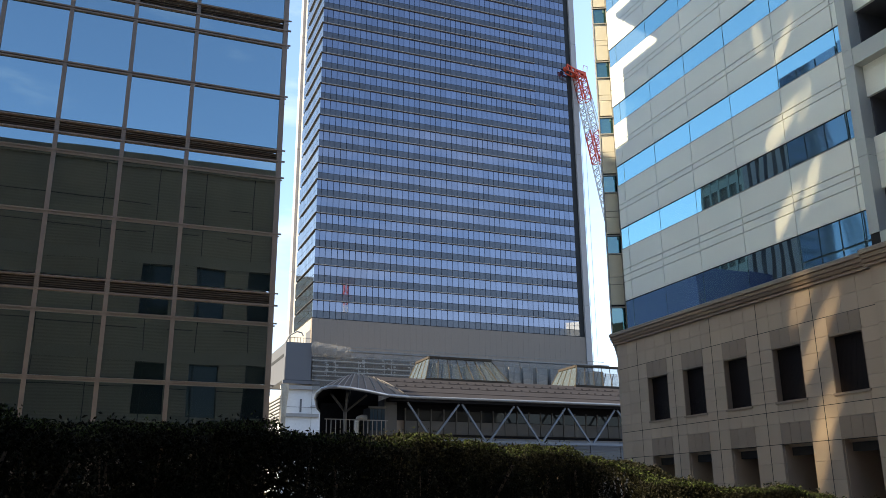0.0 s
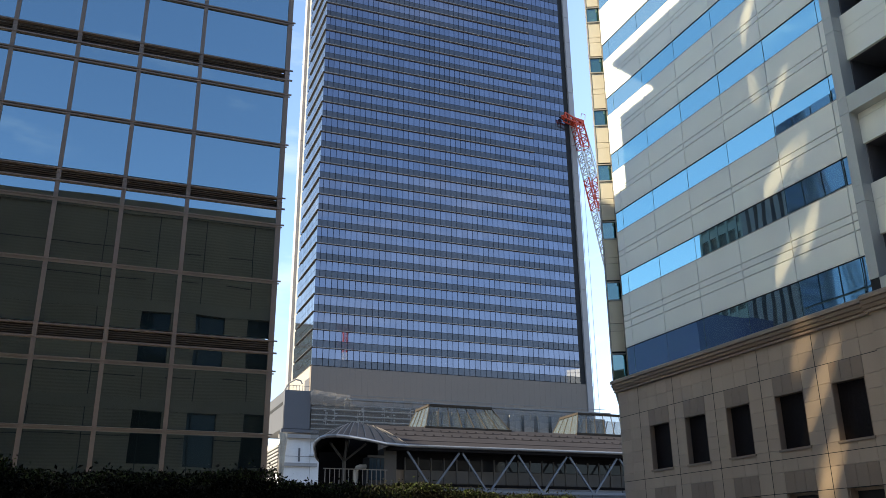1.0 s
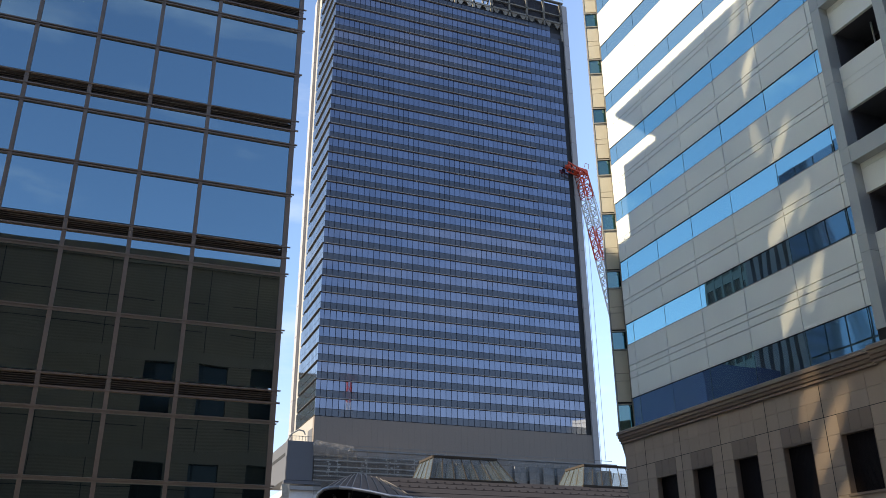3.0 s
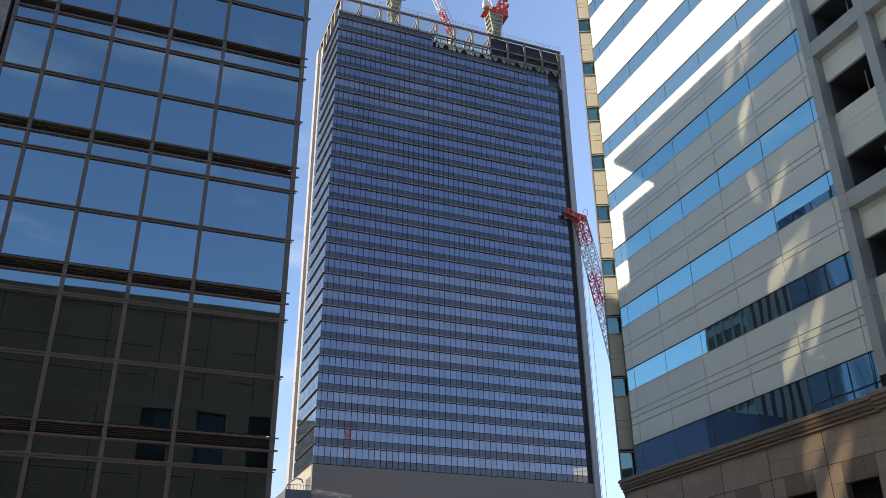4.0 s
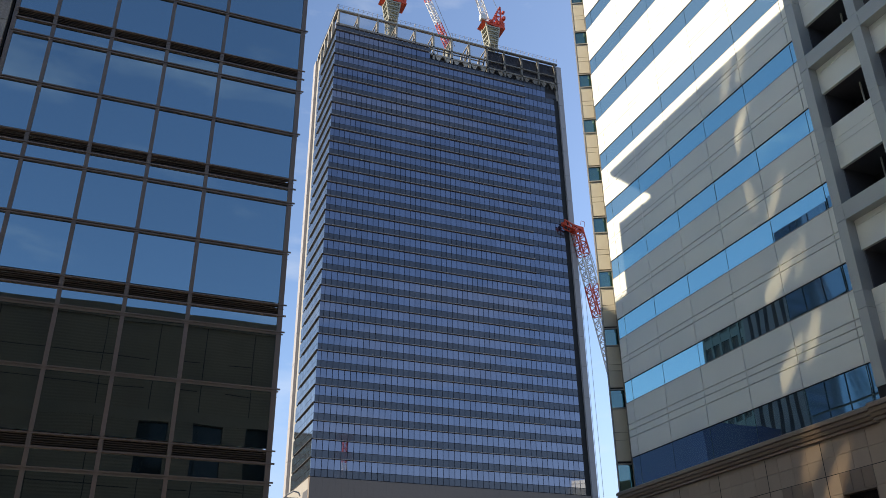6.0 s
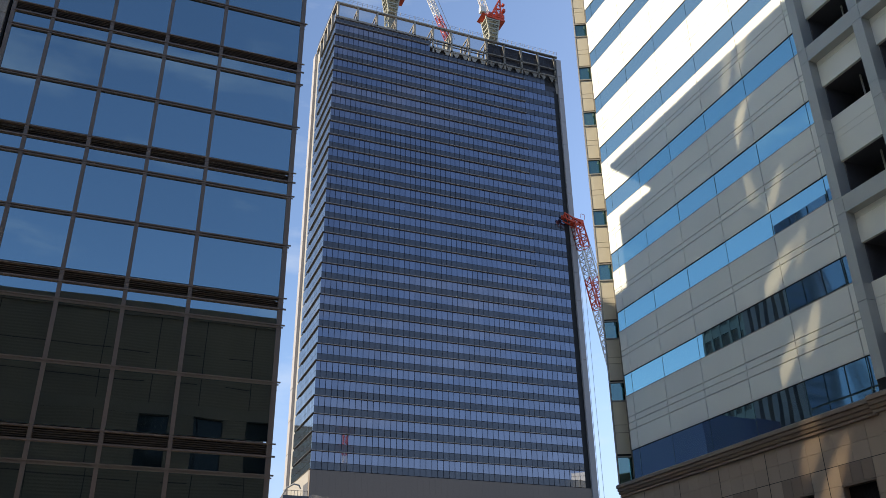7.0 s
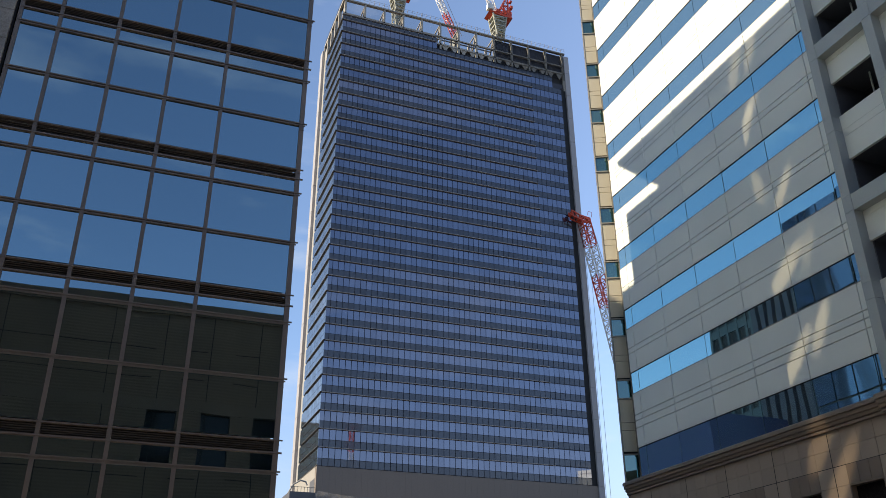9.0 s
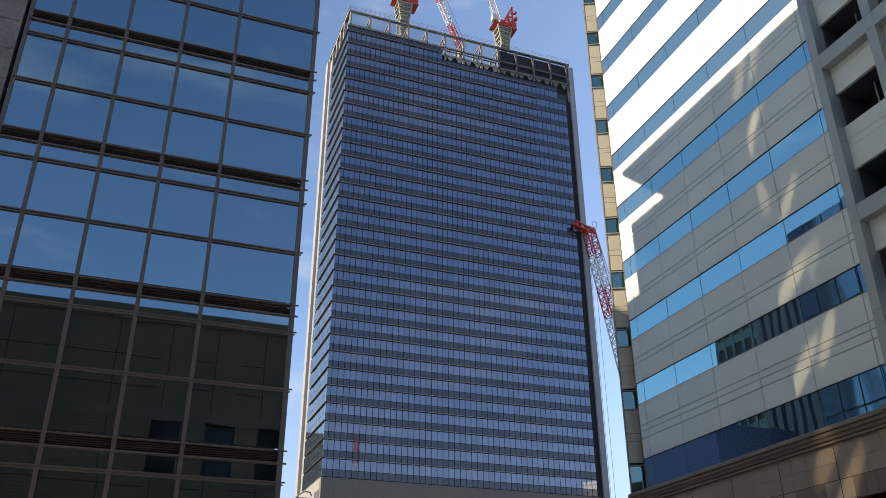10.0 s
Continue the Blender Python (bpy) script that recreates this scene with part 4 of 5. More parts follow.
M_VEIL.node_tree.nodes["Principled BSDF"].inputs["Alpha"].default_value = 0.3
M_DRAPE = surface("tan_hanging_sheet", (0.38, 0.33, 0.26), 0.6, 0, 3, 0.5, 0.25, 0.2)
M_NET, n_, l_, b_ = nodes_of("blue_grey_safety_net")
b_.inputs["Base Color"].default_value = (0.20, 0.235, 0.26, 1)
b_.inputs["Roughness"].default_value = 0.9
b_.inputs["Alpha"].default_value = 0.24


M_PODIUM = surface("raw_brown_grey_wall", (0.15, 0.13, 0.115), 0.85, 0, 2, 0.3, 0.3, 0.05)


M_RAWPANEL = surface("pale_raw_panel", (0.30, 0.275, 0.25), 0.8, 0, 2, 0.3, 0.2, 0.05, streak=True)


def podium_works():
    b = thing("podium_building", (76, 190, 0), "unfinished concrete podium at the foot of the tower", "building")
    part("body", Geo().box(42.5, 117, 187, 193.9, 0.02, 33.2), M_PODIUM, b, "grey concrete podium wall")
    random.seed(11)
    for k in range(12):
        x = 72 + k * 3.7
        part("wall_panel", Geo().box(x, x + random.uniform(2.5, 3.3), 186.5, 187, 22, 33.0), M_RAWPANEL, b, "pale raw wall panel")
        if k % 2:
            part("upright", Geo().box(x + 3.35, x + 3.62, 186.2, 187, 22, 33.0), M_DARK, b)
    w = thing("plant_block", (40, 194, 0), "dark grey clad plant block beside the tower foot", "building")
    part("block", Geo().box(36.3, 42.0, 185, 203, 27.4, 35.6), M_DARKBOX, w, "dark grey sheet cladding")
    part("slit_window", Geo().box(36.25, 36.4, 187, 202, 32.6, 33.3), M_BLACK, w)
    part("side_cladding", Geo().box(36.2, 36.3, 185.2, 203, 27.5, 32.4), M_DARKBOX, w)
    part("lower_wall", Geo().box(36.0, 52.0, 185.5, 186.9, 0.02, 25.4), M_WHITEWALL, w, "white sheet wall")
    part("lower_block", Geo().box(36.0, 43.9, 186.9, 203, 0.02, 25.4), M_WHITEWALL, w)
    part("ledge", Geo().box(35.6, 44.0, 184.6, 186, 25.4, 26.2), M_CONCRETE, w)
    part("ledge", Geo().box(35.9, 44.0, 184.9, 186, 26.6, 27.3), M_DARKBOX, w)
    part("band", Geo().box(35.8, 44.0, 184.9, 186, 19.6, 20.3), M_CONCRETE, w)
    part("slot", Geo().box(39.9, 40.3, 185.4, 185.6, 20.6, 23.4), M_DARKBOX, w)
    part("louvre_recess", Geo().box(35.9, 36.02, 186.5, 202, 18.2, 24.2), M_DARK, w)
    for k in range(8):
        part("louvre_blade", Geo().box(35.7, 35.95, 186.5, 202, 18.4 + k * 0.75, 18.8 + k * 0.75), M_CONCRETE, w)
    for k in range(8):
        part("railing_post", Geo().beam((36.8 + k * 0.7, 186, 35.6), (36.8 + k * 0.7, 186, 36.9), 0.08), M_SCAF, w)
    part("railing", Geo().beam((36.8, 186, 36.8), (41.8, 186, 36.8), 0.08), M_SCAF, w)
    part("railing", Geo().beam((35.8, 184.7, 21.6), (44, 184.7, 21.6), 0.1), M_SCAF, w)
    part("hose", Geo().tube([(37.4, 193.5, 36.2), (38.6, 193.3, 38.6), (40.2, 193.3, 39.6), (41.4, 193.4, 39.4), (41.8, 193.5, 38.6)], 0.18, 8), M_CONCRETE, w, "thick pale duct")

    s = thing("scaffolding", (70, 185.5, 0), "galvanised pipe scaffolding with netting on the podium front", "scaffolding")
    for i in range(30):
        x = 42.6 + i * 2.3 + random.uniform(-0.3, 0.3)
        part("standard", Geo().beam((x, 185, 0.02), (x, 185, 34.6 + random.uniform(-0.2, 1.4)), 0.06), M_SCAF, s)
        part("standard", Geo().beam((x + 0.3, 186.3, 0.02), (x + 0.3, 186.3, 34.2), 0.06), M_SCAF, s)
    for z, w, xe in ((32.9, 0.12, 66), (31.9, 0.2, 67), (30.6, 0.22, 68.5), (29.5, 0.22, 67.5), (28.6, 0.14, 66), (27.6, 0.2, 64), (25.8, 0.14, 110), (22.0, 0.14, 110)):
        part("ledger", Geo().beam((42.2, 184.9, z), (xe, 184.9, z), w), M_PLANK, s, "pale scaffold ledger")
        part("deck_board", Geo().box(42.2, xe, 185.1, 186.2, z - 0.25, z - 0.16), M_SCAF, s)
    for x in (45.4, 47.3, 52.6, 53.9, 58.7, 60.3, 64.9, 66.2):
        z = 28.2 + random.uniform(0, 1.2)
        for k in range(6):
            xa, za = x + random.uniform(-0.7, 0.7), z + 0.6 * k
            part("coupler_frame", Geo().box(xa, xa + random.uniform(0.15, 0.6), 184.6, 184.8, za, za + random.uniform(0.15, 0.4)), M_PLANK, s, "pale clamped fitting")
        part("guard_post", Geo().beam((x, 184.8, z), (x, 184.8, z + 3.6), 0.1), M_PLANK, s)
    # translucent dust sheet before the lower lifts
    g = Geo()
    for i in range(25):
        for j in range(6):
            g.v.append((42.2 + 25.0 * i / 24, 184.3 + 0.2 * math.sin(i * 1.9 + j) + 0.1 * math.sin(i * 4.1), 24.5 + 8.6 * j / 5 + 0.15 * math.sin(i * 1.1)))
    g.f = [(6 * i + j, 6 * i + j + 6, 6 * i + j + 7, 6 * i + j + 1) for i in range(24) for j in range(5)]
    part("dust_sheet", g, M_VEIL, s, "thin translucent dust sheet")
    for x0, x1, z0, z1 in ((44.5, 72.0, 32.4, 34.5), (72.0, 112.0, 31.4, 34.3), (88, 109, 29.8, 33.4)):
        g = Geo()
        nx = 28
        for i in range(nx + 1):
            x = x0 + (x1 - x0) * i / nx
            for j in range(4):
                g.v.append((x, 184.6 + 0.25 * math.sin(i * 1.3 + j) - 0.1 * j, z0 + (z1 - z0) * j / 3 + (0.3 * math.sin(i * 0.9) if j == 0 else 0)))
        g.f = [(4 * i + j, 4 * i + j + 4, 4 * i + j + 5, 4 * i + j + 1) for i in range(nx) for j in range(3)]
        part("safety_net", g, M_NET, s, "blue-grey safety net")
    # sheeting over the corner
    g = Geo()
    nx = 24
    for i in range(nx + 1):
        u = i / nx
        x = 42.0 + 8.6 * u
        for j in range(9):
            v = j / 8
            bulge = math.sin(3.1416 * v)
            fold = noise.noise(Vector((u * 5.0, v * 2.0, 3.1))) * 0.35 + noise.noise(Vector((u * 14.0, v * 4.0, 7.7))) * 0.15
            g.v.append((x - 0.6 * bulge * (1 - u) ** 3, 184.3 - 0.9 * bulge + fold, 32.6 + (3.3 - 0.9 * u) * v + 0.5 * fold * v))
    g.f = [(9 * i + j, 9 * i + j + 9, 9 * i + j + 10, 9 * i + j + 1) for i in range(nx) for j in range(8)]
    part("sheeting", g, M_TARP, s, "pale plastic sheeting over the corner")
    # torn sheet hanging down the corner
    g = Geo()
    for i in range(13):
        u = i / 12
        for j in range(13):
            v = j / 12
            fold = 0.35 * math.sin(u * 9 + 2 * v) + noise.noise(Vector((u * 4.0, v * 5.0, 1.3))) * 0.6
            g.v.append((35.4 + 1.9 * u * (0.6 + 0.4 * v) + 0.2 * fold, 184.3 - 0.3 * fold, 17.2 + 9.2 * v - 0.8 * u * (1 - v)))
    g.f = [(13 * i + j, 13 * i + j + 13, 13 * i + j + 14, 13 * i + j + 1) for i in range(12) for j in range(12)]
    part("sheeting", g, M_DRAPE, s, "tan plastic sheet hanging from the ledge")
    part("guard_rail", Geo().beam((50, 184.8, 35.2), (116, 184.8, 35.2), 0.12), M_SCAF, s)
    part("walkway", Geo().box(50, 117.5, 184.9, 186.5, 34.2, 34.5), M_SCAF, s)


podium_works()


# ---- cranes ----
def lattice(a, c, w, bays, material_of, parent, up=(0, 0, 1), r=0.16, taper=1.0):
    """A square lattice boom: four chords and zigzag lacing, bay by bay, each bay one painted section."""
    a, c = Vector(a), Vector(c)
    d = (c - a).normalized()
    s = d.cross(Vector(up)).normalized()
    u = s.cross(d).normalized()

    def corner(t, i):
        k = w / 2 * (1 + (taper - 1) * t)
        sx, ux = ((-1, -1), (1, -1), (1, 1), (-1, 1))[i]
        return a.lerp(c, t) + s * sx * k + u * ux * k

    runs = {}
    for j in range(bays):
        t0, t1 = j / bays, (j + 1) / bays
        m = material_of(j)
        key = (m.name, j // 4)
        g = runs.setdefault(key, (Geo(), m))[0]
        for i in range(4):
            g.beam(corner(t0, i), corner(t1, i), r)
            k = (i + 1) % 4
            p, q = (i, k) if j % 2 else (k, i)
            g.beam(corner(t0, p), corner(t1, q), r * 0.6)
            g.beam(corner(t0, i), corner(t0, k), r * 0.6)
    for g, m in runs.values():
        part("boom_section", g, m, parent, "lattice boom section", "stuff")


def climbing_crane(x, y, z0, z1, tip, label):
    c = thing("tower_crane", (x, y, z0), label, "crane", "cranes on the site")
    part("mast_core", Geo().box(x - 0.9, x + 0.9, y - 0.9, y + 0.9, z0, z1 - 9), M_MAST, c, "pale mast")
    lattice((x, y, z0), (x, y, z1 - 1), 3.0, 12, lambda j: M_MAST, c, (0, 1, 0), 0.3)
    for k in range(5):
        z = z1 - 9 + k * 1.9
        g = Geo().box(x - 1.5 - 0.28 * k, x + 1.5 + 0.28 * k, y - 2.2, y + 2.2, z, z + 0.35)
        part("climbing_frame", g, M_MAST, c, "stacked climbing frame ring")
        for sx in (-1, 1):
            for sy in (-1, 1):
                part("frame_leg", Geo().beam((x + sx * (1.3 + 0.28 * k), y + sy * 1.9, z), (x + sx * (1.5 + 0.28 * k), y + sy * 1.9, z + 1.9), 0.4), M_MAST, c)
    part("slewing_platform", Geo().prism([(x - 3.9, y - 2.2, z1 + 0.5), (x - 1.9, y - 2.3, z1 - 0.4), (x + 1.9, y - 2.3, z1 - 1.0), (x + 4.6, y - 2.2, z1 - 0.9), (x + 4.2, y - 2.2, z1 + 0.1)], (0, 5, 0)), M_RED, c, "red slewing platform")
    part("cab", Geo().box(x - 4.7, x - 2.7, y - 2.8, y - 1.0, z1 + 0.7, z1 + 2.9), M_WHITE, c, "white operator cab")
    g = Geo()
    for sy in (-1.6, 1.6):
        g.beam((x + 3.4, y + sy, z1), (x + 3.2, y + sy, z1 + 9), 0.45).beam((x - 0.6, y + sy, z1), (x + 3.2, y + sy, z1 + 9), 0.45)
        g.beam((x + 1.2, y + sy, z1 + 4.5), (x + 3.3, y + sy, z1 + 4.5), 0.35).beam((x + 3.4, y + sy, z1 + 0.3), (x + 1.2, y + sy, z1 + 4.5), 0.3)
    g.beam((x + 3.2, y - 1.6, z1 + 9), (x + 3.2, y + 1.6, z1 + 9), 0.4).box(x + 2.4, x + 4.6, y - 1.8, y + 1.8, z1 + 0.6, z1 + 2.2)
    part("rear_frame", g, M_RED, c, "red rear frame")
    for sy in (-1.6, 1.6):
        for k in range(4):
            za, zb = z1 + 0.8 + 2.0 * k, z1 + 2.8 + 2.0 * k
            part("ladder_brace", Geo().beam((x + 3.4, y + sy, za), (x - 0.2 + 0.85 * (k + 1), y + sy, zb), 0.16).beam((x - 0.3 + 0.85 * k, y + sy, za), (x + 3.35, y + sy, zb), 0.14), M_RED, c)
    for dx, dz, w, h in ((1.0, 0.2, 1.6, 1.5), (-1.4, 0.3, 1.2, 1.1), (3.9, 3.4, 0.9, 1.2), (3.8, 6.2, 0.8, 0.7)):
        part("machinery_box", Geo().box(x + dx, x + dx + w, y - 2.4, y - 1.2, z1 + dz, z1 + dz + h), M_RED, c, "red machinery housing")
    rail = Geo()
    for k in range(8):
        px = x - 3.6 + 1.1 * k
        rail.beam((px, y - 2.6, z1 + 0.1), (px, y - 2.6, z1 + 1.4), 0.09)
    rail.beam((x - 3.6, y - 2.6, z1 + 1.4), (x + 4.1, y - 2.6, z1 + 1.2), 0.09).beam((x - 3.6, y - 2.6, z1 + 0.8), (x + 4.1, y - 2.6, z1 + 0.6), 0.07)
    part("platform_rail", rail, M_RED, c)
    for k in range(4):
        z = z1 - 8.3 + 1.9 * k
        g2 = Geo()
        for sx in (-1, 1):
            g2.beam((x - sx * (1.4 + 0.28 * k), y - 2.2, z), (x + sx * (1.6 + 0.28 * k), y - 2.2, z + 1.6), 0.2)
        g2.beam((x - 1.6 - 0.28 * k, y - 2.4, z + 0.9), (x + 1.6 + 0.28 * k, y - 2.4, z + 0.9), 0.12)
        part("frame_brace", g2, M_MAST, c)
    part("winch", Geo().tube([(x + 3.5, y - 1.8, z1 + 2.6), (x + 3.5, y + 1.8, z1 + 2.6)], 0.8, 10), M_RED, c)
    lattice((x - 1.2, y, z1 + 1.2), tip, 1.9, 26, lambda j: M_RED if (j // 6) % 2 else M_WHITE, c, (0, 0, 1), 0.22)
    part("luffing_rope", Geo().beam((x + 3.2, y, z1 + 9), tip, 0.12), M_CONCRETE, c)
    return c


climbing_crane(65.6, 210, 168.5, 203.5, (50, 214, 262), "red and white luffing tower crane on the tower roof")
climbing_crane(101.6, 210, 168.5, 203.9, (88, 214, 262), "red and white luffing tower crane with white cab on the roof")
c = thing("tower_crane", (90, 216, 168.5), "red and white crane jib rising behind the roof edge", "crane", "cranes on the site")
part("mast_core", Geo().box(87.4, 89.4, 215, 217, 168.5, 196.5), M_MAST, c, "pale mast")
lattice((88.1, 216, 196.3), (72.0, 216, 236), 1.6, 22, lambda j: M_WHITE if (j // 5) % 2 else M_RED, c, (0, 0, 1), 0.22)
part("luffing_rope", Geo().beam((90.6, 216, 197), (75.5, 216, 236), 0.12), M_CONCRETE, c)

def leaning_crane(x, y):
    """A luffing crane whose lattice jib leans from the slewing platform up past the tower's corner column."""
    c = thing("tower_crane", (x, y, 0), "red and white luffing crane leaning out beside the tower", "crane")
    part("mast_core", Geo().box(x - 1.4, x + 1.4, y - 1.3, y + 1.3, 0.02, 54), M_MAST, c, "pale mast")
    part("slewing_platform", Geo().box(x - 3.7, x + 5.1, y - 2.6, y + 2.6, 54, 57), M_RED, c, "red slewing platform")
    tip = Vector((x - 12.3, y, 118.2))
    lattice((x - 0.6, y, 56.2), tip, 2.7, 34, lambda j: M_RED if j > 29 else (M_WHITE if j > 24 else (M_RED if j > 19 else M_WHITE)), c, (0, 1, 0), 0.3)
    g = Geo()
    for sy in (-1, 1):
        g.beam(tip + Vector((-4.5, sy, 2.8)), tip + Vector((0.9, sy, 0.6)), 0.33).beam(tip + Vector((-4.1, sy, 1.0)), tip + Vector((1.9, sy, -0.6)), 0.3)
    for k in range(5):
        hi, lo = tip + Vector((-4.4 + 1.28 * k, -1, 2.7 - 0.5 * k)), tip + Vector((-4.0 + 1.28 * k, -1, 1.0 - 0.33 * k))
        g.beam(hi, lo + Vector((0, 2, 0)), 0.2).beam(hi, lo, 0.2)
    part("jib_head", g, M_RED, c, "red sheave head of the jib")
    for dx, dz, r in ((-4.1, 1.9, 0.65), (-1.2, 0.7, 0.7), (1.3, 1.1, 0.75)):
        q = tip + Vector((dx, 0, dz))
        part("sheave", Geo().tube([q - Vector((0, 0.6, 0)), q + Vector((0, 0.6, 0))], r, 12), M_RED, c)
    g = Geo().beam(tip + Vector((-0.9, 0, 2.1)), tip + Vector((2.2, 0, 1.6)), 0.38, 0.64)
    g.beam(tip + Vector((0.9, -0.8, 2.2)), tip + Vector((1.2, -0.8, 3.6)), 0.09).beam(tip + Vector((2.2, -0.8, 1.8)), tip + Vector((2.4, -0.8, 3.4)), 0.09)
    g.beam(tip + Vector((1.2, -0.8, 3.6)), tip + Vector((2.4, -0.8, 3.4)), 0.09)
    part("head_platform", g, M_RED, c, "small railed platform at the head")
    for dx in (-0.4, 0.9):
        q = tip + Vector((dx, 0, 1.4))
        part("hoist_rope", Geo().beam(q, (q.x, q.y, 14), 0.07), M_CONCRETE, c)
    part("luffing_rope", Geo().beam(tip + Vector((2.2, 0, 1.5)), (x + 4, y, 59), 0.11), M_CONCRETE, c)
    return c


leaning_crane(130.4, 192.4)
c = thing("tower_crane", (120.0, -62, 0), "red and white crane standing beyond the plaza", "crane")
lattice((120.0, -62, 0.02), (120.0, -62, 107), 2.2, 30, lambda j: M_WHITE, c, (0, 1, 0), 0.26)
lattice((120.0, -62, 107), (120.0, -62, 119), 2.2, 5, lambda j: M_RED, c, (0, 1, 0), 0.34)
part("slewing_platform", Geo().prism([(115.8, -63, 121.2), (118, -63, 119), (122, -63, 119), (124.6, -63, 121.2)], (0, 3, 0)), M_RED, c, "red slewing platform")

# ---- unseen blocks and slab added for shade, and a mirrored tower block ----
# unseen block added to keep the sun off the stone office
c = thing("unseen_shade_block", (-70, 0, 0), "unseen concrete block added to shade the stone office", "building")
part("wall", Geo().box(-90, -28.5, -45, 10.6, 0.02, 72), M_CONCRETE, c)
# unseen panes added behind the glint spot lamps
pane = slab("window_pane", 1.5, 0.06, 3.2, M_GLASS_L, 0.01)
pane.transform(Matrix.Rotation(math.pi, 4, "Z"))
for k in range(16):
    for i in range(6):
        piece("window_pane", pane, (-28.7 - 1.7 * i, 10.72, 5 + 4.0 * k), c)
# unseen block added to cut sky light coming from behind
c = thing("unseen_shade_block", (0, -150, 0), "unseen concrete block added to cut low sky light", "building")
part("wall", Geo().box(-140, 60, -170, -120, 0.02, 45), M_CONCRETE, c)
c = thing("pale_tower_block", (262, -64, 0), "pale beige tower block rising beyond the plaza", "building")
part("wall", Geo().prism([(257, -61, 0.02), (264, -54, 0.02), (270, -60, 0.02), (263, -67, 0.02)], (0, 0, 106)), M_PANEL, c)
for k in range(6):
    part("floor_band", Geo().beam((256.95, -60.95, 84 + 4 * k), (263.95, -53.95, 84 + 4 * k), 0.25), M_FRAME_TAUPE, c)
# unseen slab over the viewpoint, added to darken the hedge
c = thing("unseen_shade_slab", (-2, -6, 0), "plain unseen slab on posts added to shade the hedge", "canopy")
part("slab", Geo().box(-18, 24, -12.2, 1.1, 4.2, 4.6), M_CONCRETE, c, "flat canopy slab")
for x in (-15, -5, 12, 21):
    part("column", Geo().box(x - 0.3, x + 0.3, -9.3, -8.7, 0.12, 4.2), M_CONCRETE, c)

# ---- neighbouring buildings, seen mirrored in the ribbon windows ----
M_BLUEWALL = coated_glass("deep_blue_curtain_glass", (0.03, 0.05, 0.085), (0.6, 0.75, 1.0), 2.3, 0.03, 0.03, 0.4, 0.15)
M_NAVY = surface("deep_blue_panel", (0.02, 0.032, 0.115), 0.5, 0, 4, 0.2, 0.15, 0)
M_TEAL = surface("teal_grey_facade", (0.07, 0.088, 0.092), 0.6, 0, 4, 0.2, 0.15, 0.03)
M_BROWN = surface("brown_ribbed_facade", (0.05, 0.043, 0.06), 0.6, 0, 4, 0.2, 0.15, 0.03)
M_GREENBAND = coated_glass("green_band_glass", (0.05, 0.08, 0.075), (0.7, 0.85, 0.8), 1.7, 0.05, 0.03, 0.4, 0.1)
c = thing("glass_box_building", (-26, 62, 0), "deep blue glass office building with a flat roof", "building")
part("core", Geo().box(-36, -16.2, 46.2, 73.2, 0.02, 51), M_DARK, c)
for k in range(13):
    for i in range(9):
        part("window_pane", Geo().box(-16.2, -16.0, 46.4 + i * 2.98, 49.16 + i * 2.98, 0.2 + k * 3.92, 3.9 + k * 3.92), M_BLUEWALL, c)
c = thing("ribbed_tower", (-50, 102, 0), "dark brown office tower with upright ribs", "building")
part("core", Geo().box(-60, -40.4, 97, 108, 0.02, 60), M_BLACK, c)
for i in range(6):
    part("rib", Geo().box(-40.4, -39.6, 97 + i * 1.95, 98.1 + i * 1.95, 0.02, 61), M_BROWN, c)
c = thing("windowed_tower", (-50, 113, 0), "teal-grey tower with rows of windows", "building")
part("core", Geo().box(-60, -40.3, 108.2, 117.8, 0.02, 60), M_BLACK, c)
for k in range(16):
    part("spandrel", Geo().box(-40.3, -40.0, 108.2, 117.8, 0.1 + k * 3.8, 1.7 + k * 3.8), M_TEAL, c)
for i in range(5):
    part("rib", Geo().box(-40.3, -39.9, 108.2 + i * 2.3, 108.7 + i * 2.3, 0.02, 60.5), M_TEAL, c)
c = thing("low_blue_block", (-30, 120, 0), "low deep blue glazed block", "building")
part("core", Geo().box(-45, -25.2, 103, 152, 0.02, 36), M_NAVY, c)
for k in range(8):
    part("floor_line", Geo().box(-25.2, -25.0, 103, 152, 0.2 + k * 4.1, 0.4 + k * 4.1), M_NAVY, c)


c = thing("green_glass_block", (17, 310, 0), "green-grey office block with floor bands", "building")
part("core", Geo().box(4, 30, 300, 320, 0.02, 81), M_DARK, c)
for k in range(20):
    part("window_band", Geo().box(4, 30.1, 299.8, 320, 1.6 + 4 * k, 4.0 + 4 * k), M_GREENBAND, c, "green tinted window band")
    part("spandrel", Geo().box(3.9, 30.2, 299.7, 320.1, 0.1 + 4 * k, 1.55 + 4 * k), M_TEAL, c)


# ---- hedges ----
def leaf_material(name, low, mid, high):
    m, n, l, b = nodes_of(name)
    geo, ramp = n.new("ShaderNodeNewGeometry"), n.new("ShaderNodeValToRGB")
    e = ramp.color_ramp.elements
    e[0].color, e[1].color = (*low, 1), (*high, 1)
    e.new(0.55).color = (*mid, 1)
    l.new(geo.outputs["Random Per Island"], ramp.inputs[0])
    l.new(ramp.outputs[0], b.inputs["Base Color"])
    b.inputs["Roughness"].default_value = 0.6
    b.inputs["Specular IOR Level"].default_value = 0.1
    return m


# near-black greens: the hedge's shade is put into the leaf colour
M_LEAF_SHADED = leaf_material("hedge_leaf_shaded", (0.006, 0.0053, 0.0026), (0.0105, 0.0098, 0.0042), (0.019, 0.0185, 0.0065))
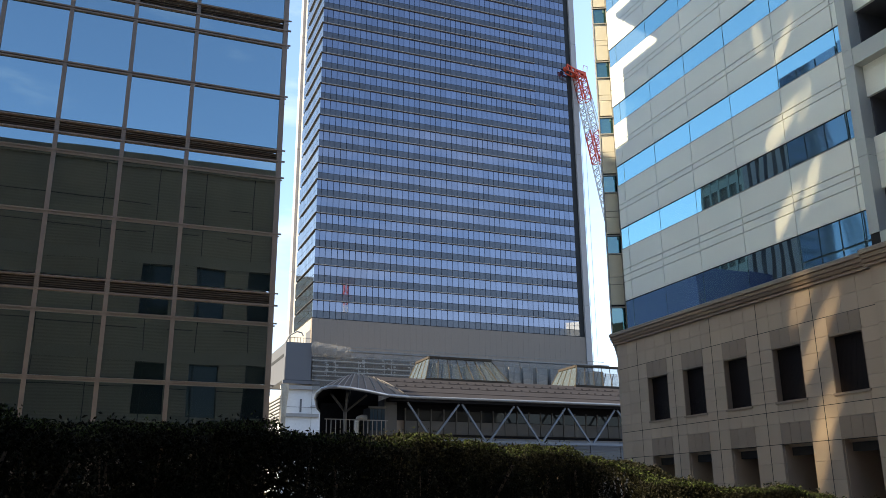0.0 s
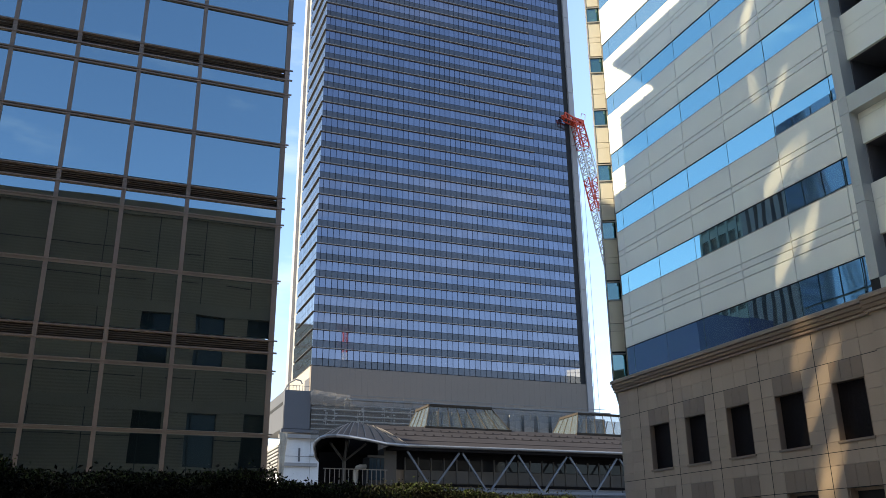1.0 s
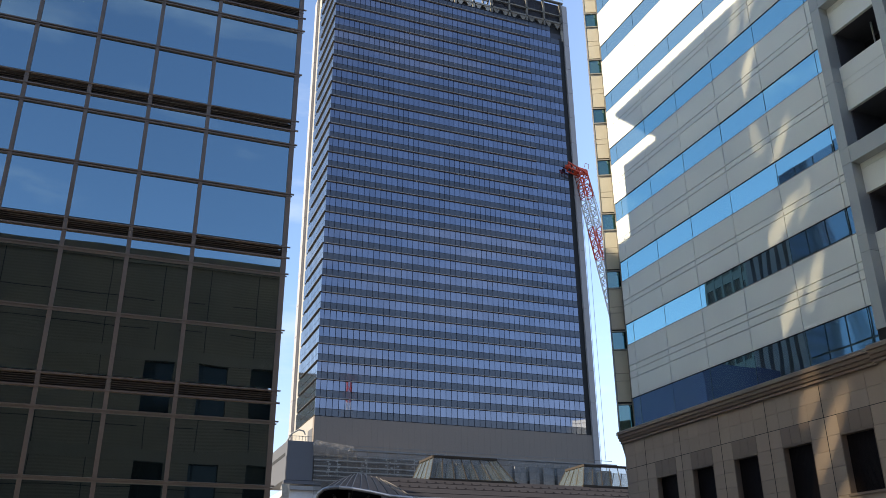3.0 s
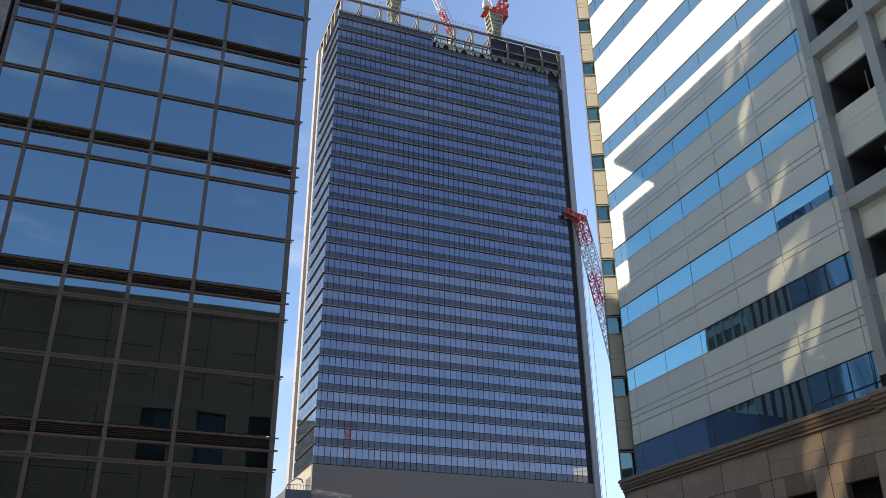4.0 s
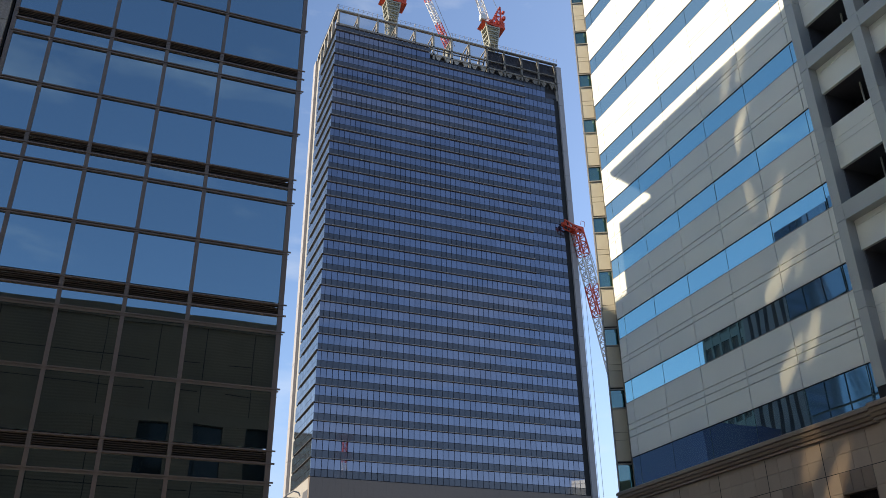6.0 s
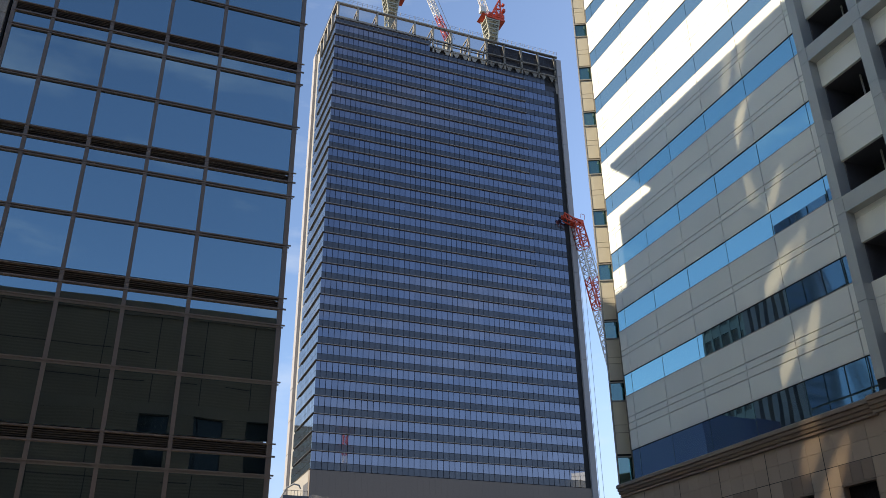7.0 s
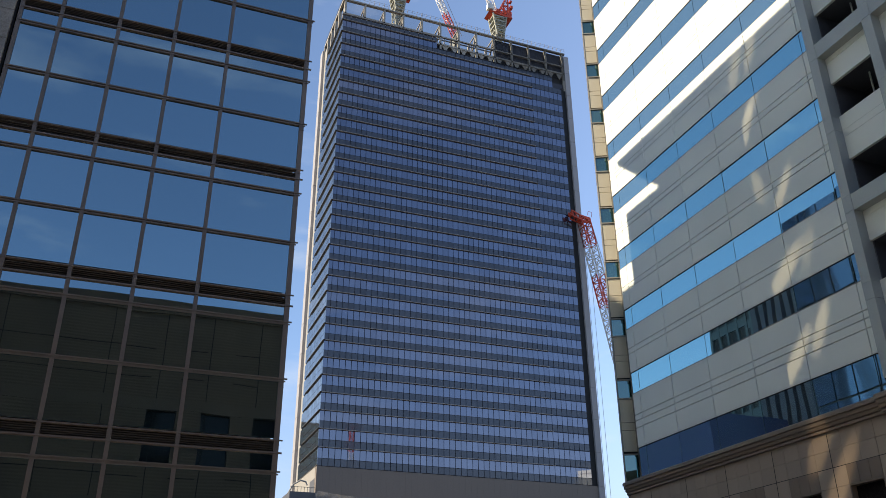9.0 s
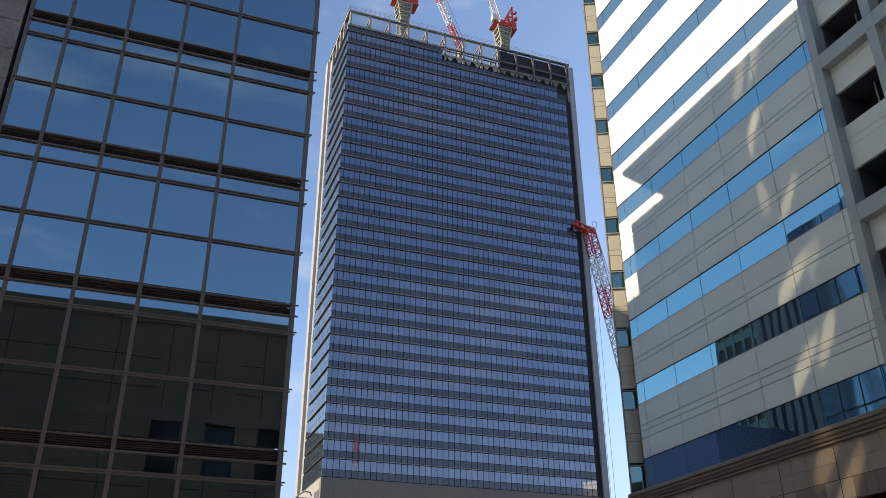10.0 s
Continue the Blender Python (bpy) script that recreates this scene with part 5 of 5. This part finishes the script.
# lighter copy for the top leaves: sky light put into the colour
M_LEAF_TOP_LIT = leaf_material("hedge_leaf_top_lit", (0.014, 0.019, 0.006), (0.032, 0.044, 0.012), (0.065, 0.086, 0.022))


def hedge(name, line, depth, count, seed, label):
    """line: (x, y, top) along the front. Leaves crowd the front and the top; twigs inside."""
    rs = np.random.RandomState(seed)
    pts = np.array(line, float)
    seg = np.linalg.norm(np.diff(pts[:, :2], axis=0), axis=1)
    cum = np.concatenate([[0], np.cumsum(seg)])
    h = thing(name, (pts[0, 0], pts[0, 1], 0.12), label, "hedge")

    def place(s, back, z01, n):
        i = np.clip(np.searchsorted(cum, s, side="right") - 1, 0, len(seg) - 1)
        t = (s - cum[i]) / seg[i]
        p = pts[i] + (pts[i + 1] - pts[i]) * t[:, None]
        d = (pts[i + 1] - pts[i])[:, :2] / seg[i][:, None]
        nrm = np.stack([-d[:, 1], d[:, 0]], 1)
        lump = 0.07 * np.sin(s * 3.1 + seed) + 0.05 * np.sin(s * 7.3) + 0.03 * np.sin(s * 17 + 2 * back)
        xy = p[:, :2] + nrm * (back + 0.6 * lump * (z01 < 0.98))[:, None]
        z = 0.15 + (p[:, 2] - 0.15 + 0.45 * lump) * z01
        return np.column_stack([xy, z])

    s = rs.uniform(0, cum[-1], count)
    kind = rs.uniform(size=count)
    inner = rs.uniform(size=count) < 0.08
    back = np.where(kind < 0.55, np.abs(rs.normal(0.03, 0.09, count)), rs.uniform(0, depth, count))
    z01 = np.where(kind < 0.55, 1 - rs.uniform(0, 1, count) ** 1.1 * 0.55, np.where(kind < 0.85, 1 - np.abs(rs.normal(0, 0.025, count)), rs.uniform(0.02, 1.0, count)))
    z01 = z01 + np.where(rs.uniform(size=count) < 0.03, rs.uniform(0, 0.035, count), 0)
    back = np.where(inner, rs.uniform(0.3, depth - 0.15, count), back)
    z01 = np.where(inner, rs.uniform(0.55, 0.965, count), z01)
    # a thinner belt part-way down, where branches show
    belt = (z01 > 0.78) & (z01 < 0.90) & (np.sin(s * 2.3 + seed) + np.sin(s * 5.1) > 0.1) & (rs.uniform(size=count) < 0.25)
    z01 = np.where(belt, rs.uniform(0.3, 0.7, count), z01)
    c = place(s, back, np.minimum(z01, 1.035), count)
    a = rs.normal(size=(count, 3)) + np.array([0, 0, 0.1])
    a /= np.linalg.norm(a, axis=1)[:, None]
    r = rs.normal(size=(count, 3)) + np.array([0.1, -0.5, 0.6])
    w = np.cross(a, r)
    w /= np.linalg.norm(w, axis=1)[:, None]
    L = rs.uniform(0.008, 0.017, count)[:, None]
    nn = np.cross(a, w)
    L = L * np.where(back > 0.25, np.where(z01 < 0.955, 3.0, 1.5), 1.0)[:, None]
    v = np.stack([c - a * L, c + w * L * 0.45 + nn * L * 0.15, c + a * L, c - w * L * 0.45 + nn * L * 0.15], 1)
    # leaves along the top take the lighter copy, as if lit from above
    top_lit = (z01 > 0.972) & (back < 0.3) & (rs.uniform(size=count) < 0.5)
    for pick, label, material in ((~top_lit, "small leaves, shade put into the green", M_LEAF_SHADED), (top_lit, "top leaves, light from above put into the green", M_LEAF_TOP_LIT)):
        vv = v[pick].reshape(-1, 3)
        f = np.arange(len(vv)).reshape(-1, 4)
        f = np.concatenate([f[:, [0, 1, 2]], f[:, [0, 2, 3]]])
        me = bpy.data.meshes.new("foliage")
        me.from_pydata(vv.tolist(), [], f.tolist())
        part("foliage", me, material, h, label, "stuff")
    g = Geo()
    for k in range(int(cum[-1] * 26)):
        s1 = rs.uniform(0, cum[-1], 1)
        b0 = rs.uniform(0.15, depth - 0.1, 1)
        p = place(s1, b0, np.array([rs.uniform(0.0, 0.5) if k % 3 else -0.03]), 1)[0]
        q = place(np.clip(s1 + rs.normal(0, 0.25, 1), 0, cum[-1]), np.clip(b0 + rs.normal(0, 0.2, 1), 0.05, depth), np.array([rs.uniform(0.7, 0.97)]), 1)[0]
        g.beam(p, q, rs.uniform(0.006, 0.022))
    part("branchwork", g, M_TWIG, h, "thin brown twigs", "stuff")
    return h


hedge("hedge", [(-2.2, 4.0, 2.06), (-0.48, 4.93, 2.06), (0.23, 5.43, 2.08), (1.15, 5.84, 2.09), (2.4, 6.5, 2.1), (4.45, 7.9, 2.12), (5.15, 8.5, 2.12), (5.6, 8.9, 2.07), (5.75, 9.0, 1.93)], 0.9, 250000, 3, "clipped green hedge, shade put into the leaf colour")
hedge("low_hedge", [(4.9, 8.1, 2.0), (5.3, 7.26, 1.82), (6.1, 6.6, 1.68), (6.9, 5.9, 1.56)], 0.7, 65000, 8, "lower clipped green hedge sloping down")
